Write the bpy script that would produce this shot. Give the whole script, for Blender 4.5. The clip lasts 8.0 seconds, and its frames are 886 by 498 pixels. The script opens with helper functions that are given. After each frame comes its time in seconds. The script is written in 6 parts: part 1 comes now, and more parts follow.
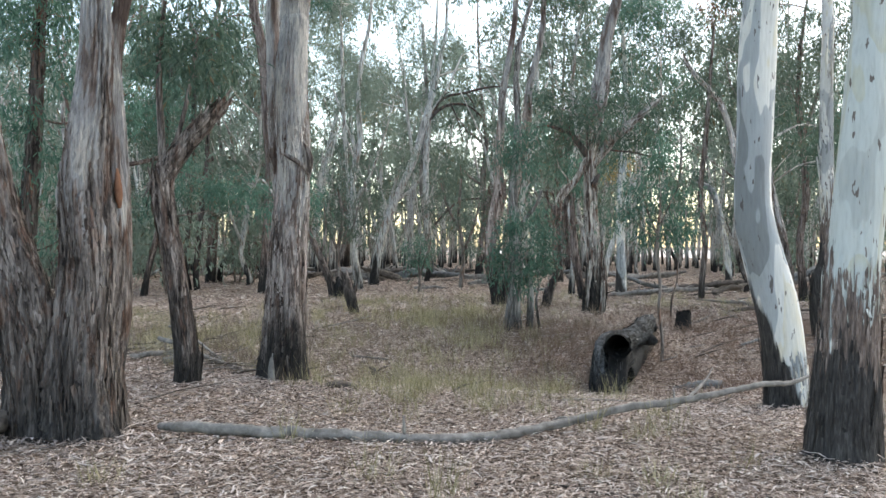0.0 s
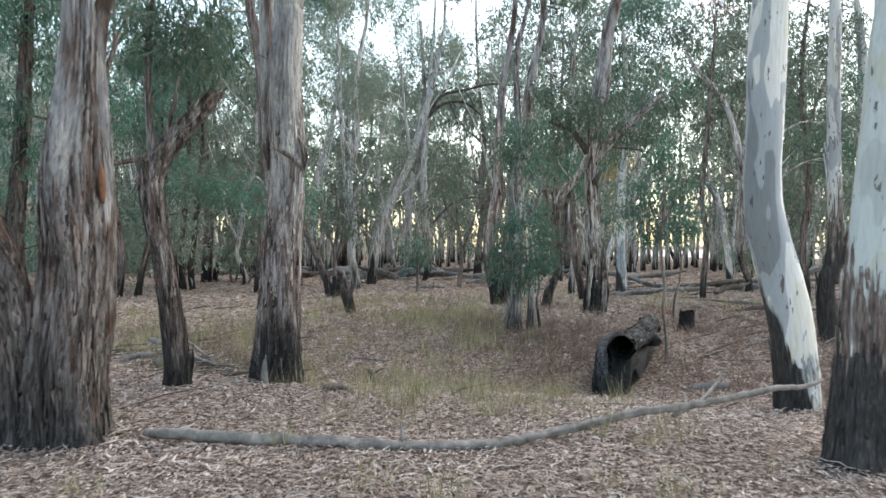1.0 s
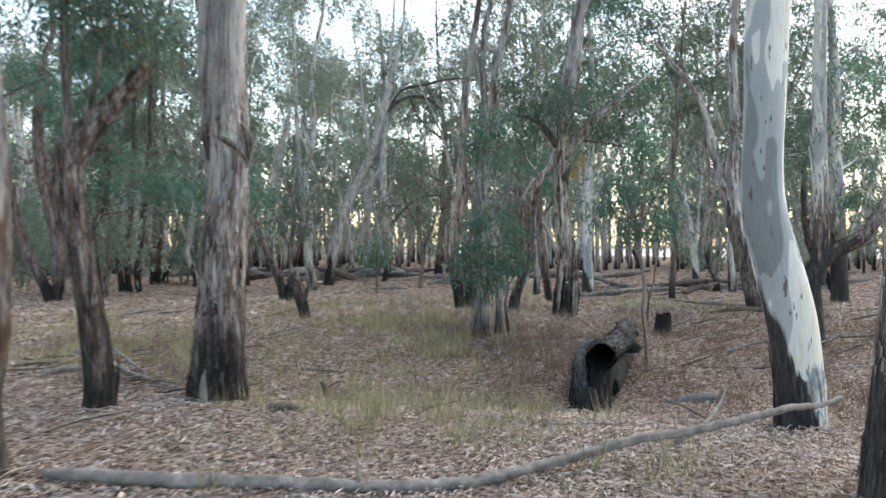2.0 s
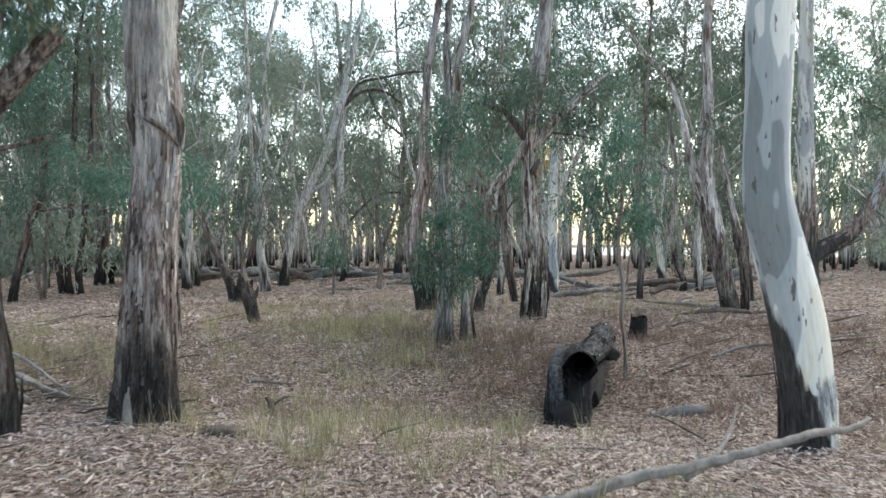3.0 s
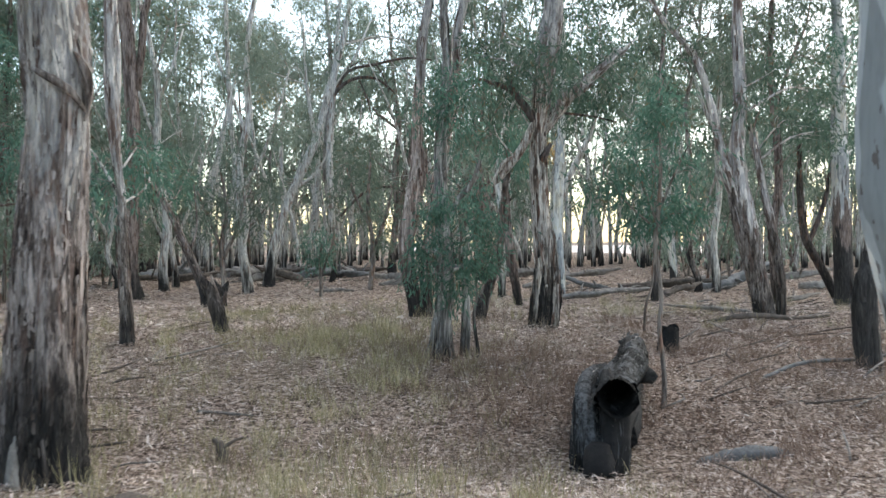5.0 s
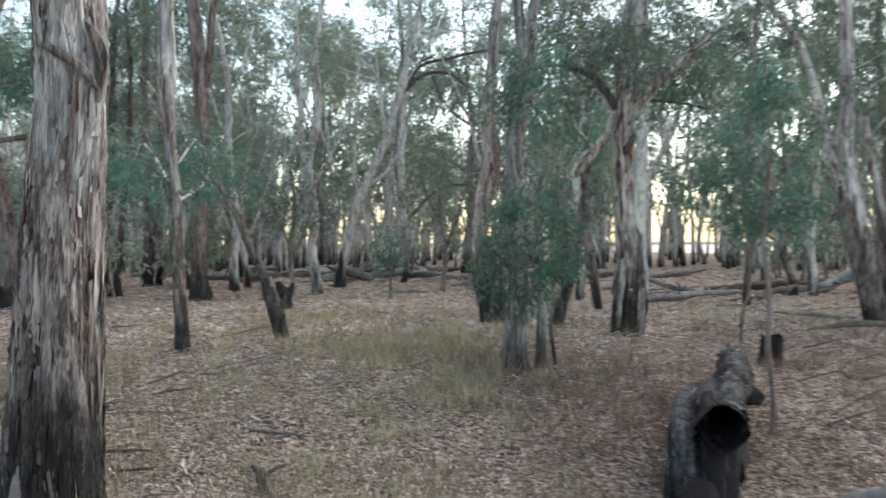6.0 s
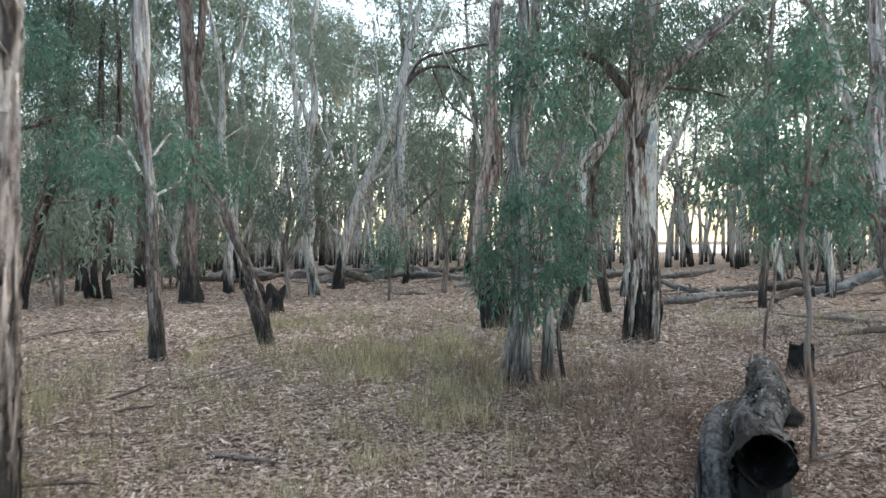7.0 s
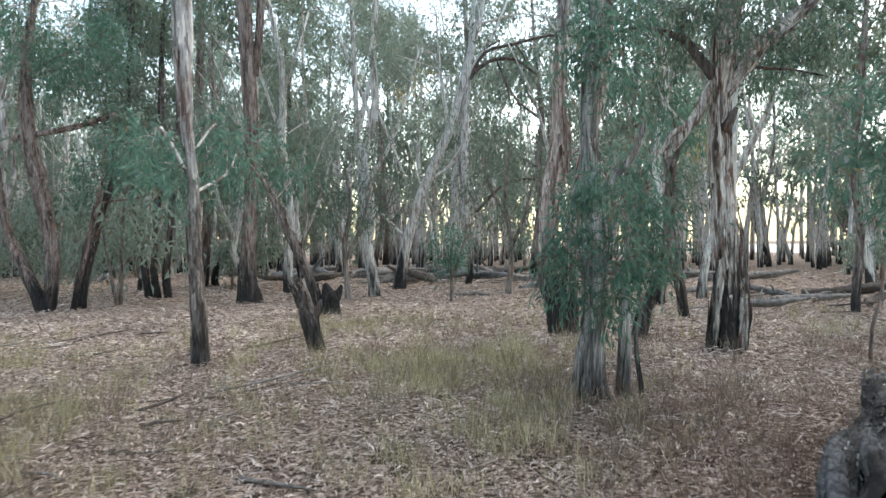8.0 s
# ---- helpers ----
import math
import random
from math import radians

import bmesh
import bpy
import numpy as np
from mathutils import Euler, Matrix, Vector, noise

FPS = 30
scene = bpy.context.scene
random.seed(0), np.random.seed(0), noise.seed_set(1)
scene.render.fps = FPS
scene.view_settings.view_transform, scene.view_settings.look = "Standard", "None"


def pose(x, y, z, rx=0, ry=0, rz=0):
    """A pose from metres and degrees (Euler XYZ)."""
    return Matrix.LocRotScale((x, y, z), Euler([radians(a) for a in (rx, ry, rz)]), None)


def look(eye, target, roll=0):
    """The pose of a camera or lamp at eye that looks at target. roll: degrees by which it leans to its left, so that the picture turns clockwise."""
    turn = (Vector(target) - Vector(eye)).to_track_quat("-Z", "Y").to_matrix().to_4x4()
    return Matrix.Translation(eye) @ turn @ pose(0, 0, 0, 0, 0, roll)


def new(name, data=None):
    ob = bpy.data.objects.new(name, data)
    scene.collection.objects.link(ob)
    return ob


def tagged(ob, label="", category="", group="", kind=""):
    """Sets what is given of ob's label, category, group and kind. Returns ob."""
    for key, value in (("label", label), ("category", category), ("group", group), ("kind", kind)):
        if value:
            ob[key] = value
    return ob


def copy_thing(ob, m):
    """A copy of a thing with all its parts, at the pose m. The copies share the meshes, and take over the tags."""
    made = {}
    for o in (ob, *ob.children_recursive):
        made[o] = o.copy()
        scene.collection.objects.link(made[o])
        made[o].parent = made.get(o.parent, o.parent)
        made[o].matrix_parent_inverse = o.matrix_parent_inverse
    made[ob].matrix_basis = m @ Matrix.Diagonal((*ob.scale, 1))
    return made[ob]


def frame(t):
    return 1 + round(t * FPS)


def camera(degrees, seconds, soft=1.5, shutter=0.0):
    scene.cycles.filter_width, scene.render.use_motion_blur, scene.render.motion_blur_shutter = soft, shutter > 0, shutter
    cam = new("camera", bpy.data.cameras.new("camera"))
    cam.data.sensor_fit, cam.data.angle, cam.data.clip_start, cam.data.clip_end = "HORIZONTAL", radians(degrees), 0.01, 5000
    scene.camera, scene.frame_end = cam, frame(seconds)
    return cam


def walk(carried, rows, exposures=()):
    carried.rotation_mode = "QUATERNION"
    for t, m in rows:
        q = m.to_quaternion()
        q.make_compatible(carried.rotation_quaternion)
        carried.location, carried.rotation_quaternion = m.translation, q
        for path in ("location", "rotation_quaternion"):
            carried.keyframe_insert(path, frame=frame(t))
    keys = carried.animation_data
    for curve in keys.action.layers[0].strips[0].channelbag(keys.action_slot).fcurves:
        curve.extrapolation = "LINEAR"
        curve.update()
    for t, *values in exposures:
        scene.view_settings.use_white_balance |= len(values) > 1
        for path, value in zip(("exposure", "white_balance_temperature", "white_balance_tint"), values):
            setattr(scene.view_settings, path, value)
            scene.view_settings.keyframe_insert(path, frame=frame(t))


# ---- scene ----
cam = camera(55.3, 8.0, soft=1.5, shutter=0.8)
METRES, EYE, TILT, LEAN, TURN = 7.0, 1.5, -0.2, 0.0, 0.0
ROWS = [
    (0, 0, 0, 0, 0, 0, -0),
    (0.5, -0.0002, 0.0061, -0.0017, -0.08, -0.06, 0),
    (1, -0.0018, 0.0446, -0.0017, -0.15, -0.04, 0.01),
    (1.5, -0.0046, 0.1129, -0.0009, -0.22, -0.04, 0.06),
    (1.7, -0.0055, 0.1443, -0.0009, -0.25, -0.05, 0.11),
    (1.8, -0.0057, 0.1602, -0.0011, -1.2, -0.05, 0.12),
    (1.9, -0.0059, 0.1761, -0.0014, -2.35, -0.05, 0.13),
    (2, -0.0059, 0.1918, -0.0018, -2.9, -0.06, 0.16),
    (2.1, -0.0059, 0.2081, -0.0021, -3.3, -0.08, 0.14),
    (2.2, -0.0059, 0.2245, -0.0024, -3.9, -0.09, 0.15),
    (2.6, -0.0043, 0.2816, -0.0027, -5.3, -0.11, 0.18),
    (3.3, 0.0009, 0.3811, -0.0034, -5.73, -0.15, 0.24),
    (3.5, 0.0029, 0.4088, -0.0034, -5.76, -0.17, 0.28),
    (4, 0.0085, 0.477, -0.0031, -5.81, -0.2, 0.28),
    (5.5, 0.032, 0.6782, -0.0029, -5.98, -0.29, 0.36),
    (5.7, 0.0356, 0.7053, -0.0026, -5.5, -0.28, 0.35),
    (5.8, 0.0374, 0.7184, -0.0025, -4.3, -0.28, 0.35),
    (5.9, 0.0392, 0.7314, -0.0024, -2.55, -0.28, 0.36),
    (6, 0.0409, 0.7442, -0.0023, -0.83, -0.27, 0.34),
    (6.1, 0.0426, 0.7569, -0.0022, -0.62, -0.28, 0.36),
    (6.5, 0.0488, 0.8072, -0.0022, -0.47, -0.28, 0.37),
    (7, 0.0548, 0.8718, -0.003, -0.55, -0.26, 0.41),
    (7.1, 0.0557, 0.8841, -0.0032, -0.45, -0.27, 0.38),
    (7.2, 0.0565, 0.8963, -0.0034, 1, -0.27, 0.38),
    (7.3, 0.0572, 0.9084, -0.0037, 3, -0.27, 0.38),
    (7.4, 0.0578, 0.9205, -0.0039, 3.85, -0.27, 0.38),
    (7.5, 0.0584, 0.9327, -0.0042, 3.98, -0.26, 0.38),
    (8, 0.0608, 0.9962, -0.0058, 3.91, -0.27, 0.38),
]
EXPOSURE, WARMTH = 1.68, 7650
walk(cam, [(t, pose(0, 0, EYE, TILT, LEAN, TURN) @ pose(METRES * x, METRES * y, METRES * z, 90 + pitch, roll, yaw)) for t, x, y, z, yaw, pitch, roll in ROWS],
     exposures=[(0.0, EXPOSURE, WARMTH, 5), (2.0, EXPOSURE - 0.03, WARMTH, 5), (3.5, EXPOSURE + 0.05, WARMTH, 5), (5.5, EXPOSURE - 0.02, WARMTH, 5), (6.5, EXPOSURE, WARMTH, 5), (8.0, EXPOSURE + 0.2, WARMTH, 5)])

# ---- light: an open pale evening sky, a weak high sun, spread wide by thin cloud ----
world = bpy.data.worlds.new("evening_sky")
scene.world = world
world.use_nodes = True
wn = world.node_tree.nodes
sky = wn.new("ShaderNodeTexSky")
sky.sky_type = 'NISHITA'
sky.sun_disc = False
sky.sun_elevation = radians(50)
sky.sun_rotation = radians(45)
sky.air_density, sky.dust_density, sky.ozone_density = 1.0, 1.6, 1.0
wn["Background"].inputs["Strength"].default_value = 0.15
world.node_tree.links.new(sky.outputs[0], wn["Background"].inputs["Color"])

sun = new("sun", bpy.data.lights.new("sun", 'SUN'))
sun.data.energy, sun.data.angle, sun.data.color = 0.6, radians(120), (1.0, 0.97, 0.93)
sun.matrix_world = look((13.6, 13.6, 23.0), (0, 0, 0))


# ---- materials ----
def shader(name):
    m = bpy.data.materials.new(name)
    m.use_nodes = True
    nt = m.node_tree
    return m, nt, nt.nodes["Principled BSDF"]


def node(nt, kind, **inputs):
    n = nt.nodes.new(kind)
    for key, value in inputs.items():
        n.inputs[key].default_value = value
    return n


def ramp(nt, source, stops):
    r = nt.nodes.new("ShaderNodeValToRGB")
    el = r.color_ramp.elements
    while len(el) < len(stops):
        el.new(0.5)
    for e, (at, col) in zip(el, stops):
        e.position, e.color = at, (*col, 1) if len(col) == 3 else col
    nt.links.new(source, r.inputs[0])
    return r.outputs[0]


def grey(v):
    return (v, v, v)


def blend(nt, mode, fac, a, b):
    n = nt.nodes.new("ShaderNodeMix")
    n.data_type, n.blend_type = 'RGBA', mode
    for sock, value in ((n.inputs[0], fac), (n.inputs[6], a), (n.inputs[7], b)):
        if isinstance(value, bpy.types.NodeSocket):
            nt.links.new(value, sock)
        elif isinstance(value, tuple):
            sock.default_value = (*value, 1)
        else:
            sock.default_value = value
    return n.outputs[2]


def calc(nt, op, a, b):
    n = nt.nodes.new("ShaderNodeMath")
    n.operation = op
    for sock, value in zip(n.inputs, (a, b)):
        if isinstance(value, bpy.types.NodeSocket):
            nt.links.new(value, sock)
        else:
            sock.default_value = value
    return n.outputs[0]


def coords(nt, scale, shift=True):
    """Object coordinates, stretched, and moved by a random amount for each object."""
    tc = nt.nodes.new("ShaderNodeTexCoord")
    mp = nt.nodes.new("ShaderNodeMapping")
    mp.inputs["Scale"].default_value = scale
    nt.links.new(tc.outputs["Object"], mp.inputs["Vector"])
    if shift:
        info = nt.nodes.new("ShaderNodeObjectInfo")
        add = nt.nodes.new("ShaderNodeVectorMath")
        add.operation = 'MULTIPLY_ADD'
        add.inputs[1].default_value = (37, 53, 71)
        nt.links.new(info.outputs["Random"], add.inputs[0])
        nt.links.new(mp.outputs[0], add.inputs[2])
        return add.outputs[0]
    return mp.outputs[0]


def noisy(nt, vec, scale=1.0, detail=4.0, rough=0.55, kind="ShaderNodeTexNoise"):
    n = node(nt, kind, Scale=scale)
    if kind == "ShaderNodeTexNoise":
        n.inputs["Detail"].default_value, n.inputs["Roughness"].default_value = detail, rough
    nt.links.new(vec, n.inputs["Vector"])
    return n


def bark(name, light, mid, dark, char=0.6, char_slope=0.0, smooth=False, ragged=0.5, bump=0.9, warm=(0.24, 0.13, 0.09), cut=0.0,
         char_lean=0.0, bare=0.0, flaked=False, skin_tone=1.0, coal_tone=0.6, peel=0.6, rust=0.0, side=0.0):
    """Gum bark: long vertical plates and streaks, bare pale patches, and a fire-blackened foot with a ragged upper edge."""
    m, nt, p = shader(name)
    if smooth:
        # large sharp-edged patches of slate, bluish grey, cream and white skin
        plates = noisy(nt, coords(nt, (2.7, 2.7, 0.75)), 1.0, 2.2, 0.55).outputs[0]
        if side:
            # more white on one flank, following the stem's lean: part skin, part painted side light
            at = nt.nodes.new("ShaderNodeTexCoord")
            xyz = nt.nodes.new("ShaderNodeSeparateXYZ")
            nt.links.new(at.outputs["Object"], xyz.inputs[0])
            axis = calc(nt, 'ADD', xyz.outputs["X"], calc(nt, 'MULTIPLY', calc(nt, 'MINIMUM', xyz.outputs["Z"], 2.3), 0.12))
            plates = calc(nt, 'ADD', plates, calc(nt, 'MULTIPLY', axis, side))
        slate, cream = tuple(0.62 * v for v in mid), (0.97 * light[0], 0.92 * light[1], 0.80 * light[2])
        col = ramp(nt, plates, [(0.0, slate), (0.37 + cut, slate), (0.378 + cut, mid), (0.495 + cut, tuple(1.12 * v for v in mid)), (0.503 + cut, light), (0.60 + cut, light), (0.61 + cut, cream), (0.70 + cut, light)])
        flecks = noisy(nt, coords(nt, (22, 22, 6.0)), 1.0, 2.0, 0.5).outputs[0]
        col = blend(nt, 'MIX', ramp(nt, flecks, [(0.67, grey(0)), (0.69, grey(0.85))]), col, tuple(0.5 * v for v in warm))
    else:
        plates = noisy(nt, coords(nt, (15, 15, 2.6)), 1.0, 4.0, 0.65).outputs[0]
        col = ramp(nt, plates, [(0.38 + cut, dark), (0.44 + cut, mid), (0.52 + cut, tuple(0.5 * a + 0.5 * b for a, b in zip(light, mid))), (0.56 + cut, light)])
        strip = noisy(nt, coords(nt, (10, 10, 1.6)), 1.3, 3.0, 0.5).outputs[0]
        col = blend(nt, 'MIX', ramp(nt, strip, [(0.55, grey(0)), (0.62, grey(0.75))]), col, warm)
        # long strips where the outer bark has come away, pale and sharp-edged, and older brown ones
        shed = noisy(nt, coords(nt, (9, 9, 0.85)), 1.0, 4.0, 0.6).outputs[0]
        col = blend(nt, 'MIX', ramp(nt, shed, [(0.36, grey(0.85)), (0.40, grey(0))]), col, tuple(0.55 * v for v in mid))
        col = blend(nt, 'MIX', ramp(nt, shed, [(0.545, grey(0)), (0.565, grey(peel))]), col, tuple(min(1.18 * v, 0.75) for v in light))
        if rust:
            red = noisy(nt, coords(nt, (6, 6, 2.2)), 1.0, 4.0, 0.6).outputs[0]
            col = blend(nt, 'MIX', ramp(nt, red, [(0.56, grey(0)), (0.62, grey(rust))]), col, (0.26, 0.125, 0.075))
    streak = noisy(nt, coords(nt, (42, 42, 5.0)), 1.0, 5.0, 0.65).outputs[0]
    col = blend(nt, 'MULTIPLY', 0.14 if smooth else 0.8, col, ramp(nt, streak, [(0.36, grey(0.3)), (0.5, grey(0.95)), (0.66, grey(1.3))]))
    tc = nt.nodes.new("ShaderNodeTexCoord")
    sep = nt.nodes.new("ShaderNodeSeparateXYZ")
    nt.links.new(tc.outputs["Object"], sep.inputs[0])
    edge = noisy(nt, coords(nt, (5, 5, 0.5)), 1.0, 4.0, 0.6).outputs[0]
    if bare:
        # bark shed above: smooth pale and bluish wood
        skin = noisy(nt, coords(nt, (6.5, 6.5, 1.3)), 1.0, 4.0, 0.6).outputs[0]
        skin = ramp(nt, skin, [(0.37, (0.13, 0.09, 0.078)), (0.43, (0.25, 0.20, 0.18)), (0.46, (0.34, 0.315, 0.31)), (0.53, (0.40, 0.385, 0.385)), (0.56, (0.56, 0.525, 0.495))])
        skin = blend(nt, 'MULTIPLY', 1.0, skin, grey(skin_tone))
        skin = blend(nt, 'MULTIPLY', 0.55, skin, ramp(nt, streak, [(0.36, grey(0.35)), (0.48, grey(0.95)), (0.66, grey(1.25))]))
        up = calc(nt, 'ADD', sep.outputs["Z"], calc(nt, 'MULTIPLY', calc(nt, 'SUBTRACT', edge, 0.5), 5.0))
        col = blend(nt, 'MIX', ramp(nt, calc(nt, 'DIVIDE', up, 8.0), [(bare / 8 - 0.004, grey(0)), (bare / 8 + 0.03, grey(0.9))]), col, skin)
    if flaked:
        geo = nt.nodes.new("ShaderNodeNewGeometry")
        col = blend(nt, 'MULTIPLY', 1.0, col, ramp(nt, geo.outputs["Random Per Island"], [(0.0, (0.5, 0.46, 0.44)), (0.5, grey(0.95)), (1.0, (1.45, 1.42, 1.4))]))
    if smooth and ragged > 0.4:
        # torn brown bark above the char
        torn = noisy(nt, coords(nt, (11, 11, 1.1)), 1.0, 4.0, 0.65).outputs[0]
        rise = calc(nt, 'ADD', sep.outputs["Z"], calc(nt, 'MULTIPLY', calc(nt, 'SUBTRACT', torn, 0.5), -3.2))
        tear = ramp(nt, calc(nt, 'DIVIDE', rise, 6.0), [((char + 0.55) / 6, grey(0.95)), ((char + 0.62) / 6, grey(0))])
        col = blend(nt, 'MIX', tear, col, ramp(nt, streak, [(0.36, (0.055, 0.038, 0.032)), (0.5, (0.16, 0.112, 0.094)), (0.66, (0.34, 0.27, 0.24))]))
    # fire scar round the foot
    high = calc(nt, 'ADD', calc(nt, 'MULTIPLY', sep.outputs["Z"], 1 + char_slope * char_lean), calc(nt, 'MULTIPLY', sep.outputs["X"], char_slope))
    level = calc(nt, 'ADD', high, calc(nt, 'MULTIPLY', calc(nt, 'SUBTRACT', edge, 0.5), -ragged * 5))
    soft = 0.06 if smooth else 0.45
    if char <= 0:
        mask = 0.0
    else:
        mask = ramp(nt, calc(nt, 'DIVIDE', level, 6.0), [((max(char - soft, 0)) / 6, grey(1)), ((char + soft) / 6, grey(0))])
    coal = ramp(nt, streak, [(0.34, (0.016, 0.015, 0.015)), (0.55, (0.055, 0.050, 0.048)), (0.74, (0.12, 0.11, 0.105))])
    coal = blend(nt, 'MULTIPLY', 1.0, coal, grey(coal_tone))
    col = blend(nt, 'MIX', mask, col, coal)
    nt.links.new(col, p.inputs["Base Color"])
    p.inputs["Roughness"].default_value = 0.75 if smooth else 0.9
    p.inputs["Specular IOR Level"].default_value = 0.25
    b = nt.nodes.new("ShaderNodeBump")
    b.inputs["Strength"].default_value, b.inputs["Distance"].default_value = bump, 0.04
    nt.links.new(calc(nt, 'ADD', streak, calc(nt, 'MULTIPLY', plates, 1.2)), b.inputs["Height"])
    nt.links.new(b.outputs[0], p.inputs["Normal"])
    return m


def leaf_material(name, a, b, c):
    m, nt, p = shader(name)
    geo = nt.nodes.new("ShaderNodeNewGeometry")
    col = ramp(nt, geo.outputs["Random Per Island"], [(0.0, a), (0.5, b), (0.93, c), (0.975, (0.19, 0.16, 0.10))])
    patch = noisy(nt, coords(nt, (0.9, 0.9, 0.9)), 1.0, 3.0).outputs[0]
    col = blend(nt, 'MULTIPLY', 0.6, col, ramp(nt, patch, [(0.3, grey(0.6)), (0.7, grey(1.3))]))
    nt.links.new(col, p.inputs["Base Color"])
    p.inputs["Roughness"].default_value = 0.5
    p.inputs["Specular IOR Level"].default_value = 0.35
    tr = nt.nodes.new("ShaderNodeBsdfTranslucent")
    nt.links.new(col, tr.inputs["Color"])
    mix = nt.nodes.new("ShaderNodeMixShader")
    mix.inputs[0].default_value = 0.5
    out = nt.nodes["Material Output"]
    nt.links.new(p.outputs[0], mix.inputs[1])
    nt.links.new(tr.outputs[0], mix.inputs[2])
    nt.links.new(mix.outputs[0], out.inputs["Surface"])
    return m


def dead_matter(name, stops, bump=0.0):
    """Dry litter, sticks and grass: a colour for each piece, mottled."""
    m, nt, p = shader(name)
    geo = nt.nodes.new("ShaderNodeNewGeometry")
    col = ramp(nt, geo.outputs["Random Per Island"], stops)
    mott = noisy(nt, coords(nt, (0.8, 0.8, 0.8)), 1.0, 5.0).outputs[0]
    col = blend(nt, 'MULTIPLY', 0.7, col, ramp(nt, mott, [(0.3, grey(0.65)), (0.7, grey(1.25))]))
    nt.links.new(col, p.inputs["Base Color"])
    p.inputs["Roughness"].default_value = 0.85
    p.inputs["Specular IOR Level"].default_value = 0.2
    return m


def dead_wood(name, light, dark, burnt=0.0, size=9, relief=0.7, spread=0.2):
    m, nt, p = shader(name)
    grain = noisy(nt, coords(nt, (size, size, size)), 1.0, 6.0, 0.7).outputs[0]
    col = ramp(nt, grain, [(0.5 - spread, dark), (0.5, tuple(0.5 * (a + b) for a, b in zip(light, dark))), (0.5 + 0.9 * spread, light)])
    if burnt:
        patch = noisy(nt, coords(nt, (2.2, 2.2, 2.2)), 1.0, 4.0).outputs[0]
        col = blend(nt, 'MIX', ramp(nt, patch, [(burnt - 0.05, grey(1)), (burnt + 0.04, grey(0))]), col, (0.014, 0.013, 0.013))
    nt.links.new(col, p.inputs["Base Color"])
    p.inputs["Roughness"].default_value = 0.85
    p.inputs["Specular IOR Level"].default_value = 0.25
    b = nt.nodes.new("ShaderNodeBump")
    b.inputs["Strength"].default_value, b.inputs["Distance"].default_value = relief, 0.02
    nt.links.new(grain, b.inputs["Height"])
    nt.links.new(b.outputs[0], p.inputs["Normal"])
    return m


FLAKES = {}


def bark_pair(name, *args, **kw):
    """A bark, and the same bark for its loose plates, whose tone differs from plate to plate."""
    m = bark(name, *args, **kw)
    FLAKES[m.name] = bark(name + "_plates", *args, **kw, flaked=True)
    return m


BARK_GREY = bark_pair("bark_grey_rough", (0.36, 0.31, 0.285), (0.16, 0.128, 0.115), (0.055, 0.043, 0.039), coal_tone=0.8, char=0.75, warm=(0.19, 0.115, 0.09))
BARK_TALL = bark_pair("bark_grey_peeling", (0.46, 0.395, 0.37), (0.165, 0.13, 0.117), (0.06, 0.046, 0.042), coal_tone=0.8, char=0.75, warm=(0.16, 0.095, 0.075), bare=1.7, peel=0.9, skin_tone=1.15)
BARK_BIG = bark_pair("bark_grey_old", (0.30, 0.26, 0.24), (0.13, 0.106, 0.096), (0.045, 0.037, 0.034), char=0.42, ragged=0.6, coal_tone=1.0, warm=(0.14, 0.08, 0.06), cut=0.0, bare=2.2, skin_tone=1.0, peel=0.4, rust=0.3)
BARK_PALE = bark_pair("bark_pale_smooth", (0.74, 0.73, 0.695), (0.375, 0.40, 0.415), (0.20, 0.17, 0.16), coal_tone=1.0, char=0.62, char_slope=3.6, char_lean=0.1, smooth=True, bump=0.15, warm=(0.20, 0.16, 0.145), ragged=0.2, cut=0.0, side=0.3)
BARK_SINGED = bark_pair("bark_pale_singed", (0.64, 0.63, 0.60), (0.36, 0.37, 0.375), (0.20, 0.17, 0.16), coal_tone=0.9, char=1.6, smooth=True, bump=0.2, warm=(0.20, 0.15, 0.13), ragged=0.45)
BARK_BLUE = bark_pair("bark_bluish_smooth", (0.56, 0.595, 0.575), (0.43, 0.455, 0.44), (0.18, 0.13, 0.115), coal_tone=1.0, char=0.7, smooth=True, bump=0.25, cut=-0.05, ragged=0.5, warm=(0.20, 0.125, 0.10), side=0.15)
BARK_RED = bark_pair("bark_red_brown", (0.32, 0.26, 0.235), (0.17, 0.125, 0.108), (0.06, 0.045, 0.04), char=0.8, warm=(0.18, 0.11, 0.085))
BARK_TORN = bark_pair("bark_torn_pinkish", (0.56, 0.465, 0.42), (0.34, 0.255, 0.222), (0.10, 0.072, 0.062), char=0.95, ragged=0.8, warm=(0.24, 0.135, 0.105), cut=0.0, bare=4.0)
BARK_SPLIT = bark_pair("bark_burnt_streaked", (0.60, 0.55, 0.50), (0.18, 0.122, 0.097), (0.04, 0.03, 0.027), char=0.75, ragged=1.3, cut=-0.02, warm=(0.20, 0.095, 0.065), bare=3.4, peel=0.9, coal_tone=0.45)
BARK_DARK = bark_pair("bark_dark", (0.15, 0.125, 0.115), (0.07, 0.058, 0.052), (0.025, 0.021, 0.02), char=1.0)
BARK_CREAM = bark_pair("bark_cream_streaked", (0.54, 0.49, 0.45), (0.29, 0.24, 0.215), (0.085, 0.066, 0.06), char=1.0, ragged=0.8, cut=-0.03, warm=(0.22, 0.13, 0.10), bare=3.4)
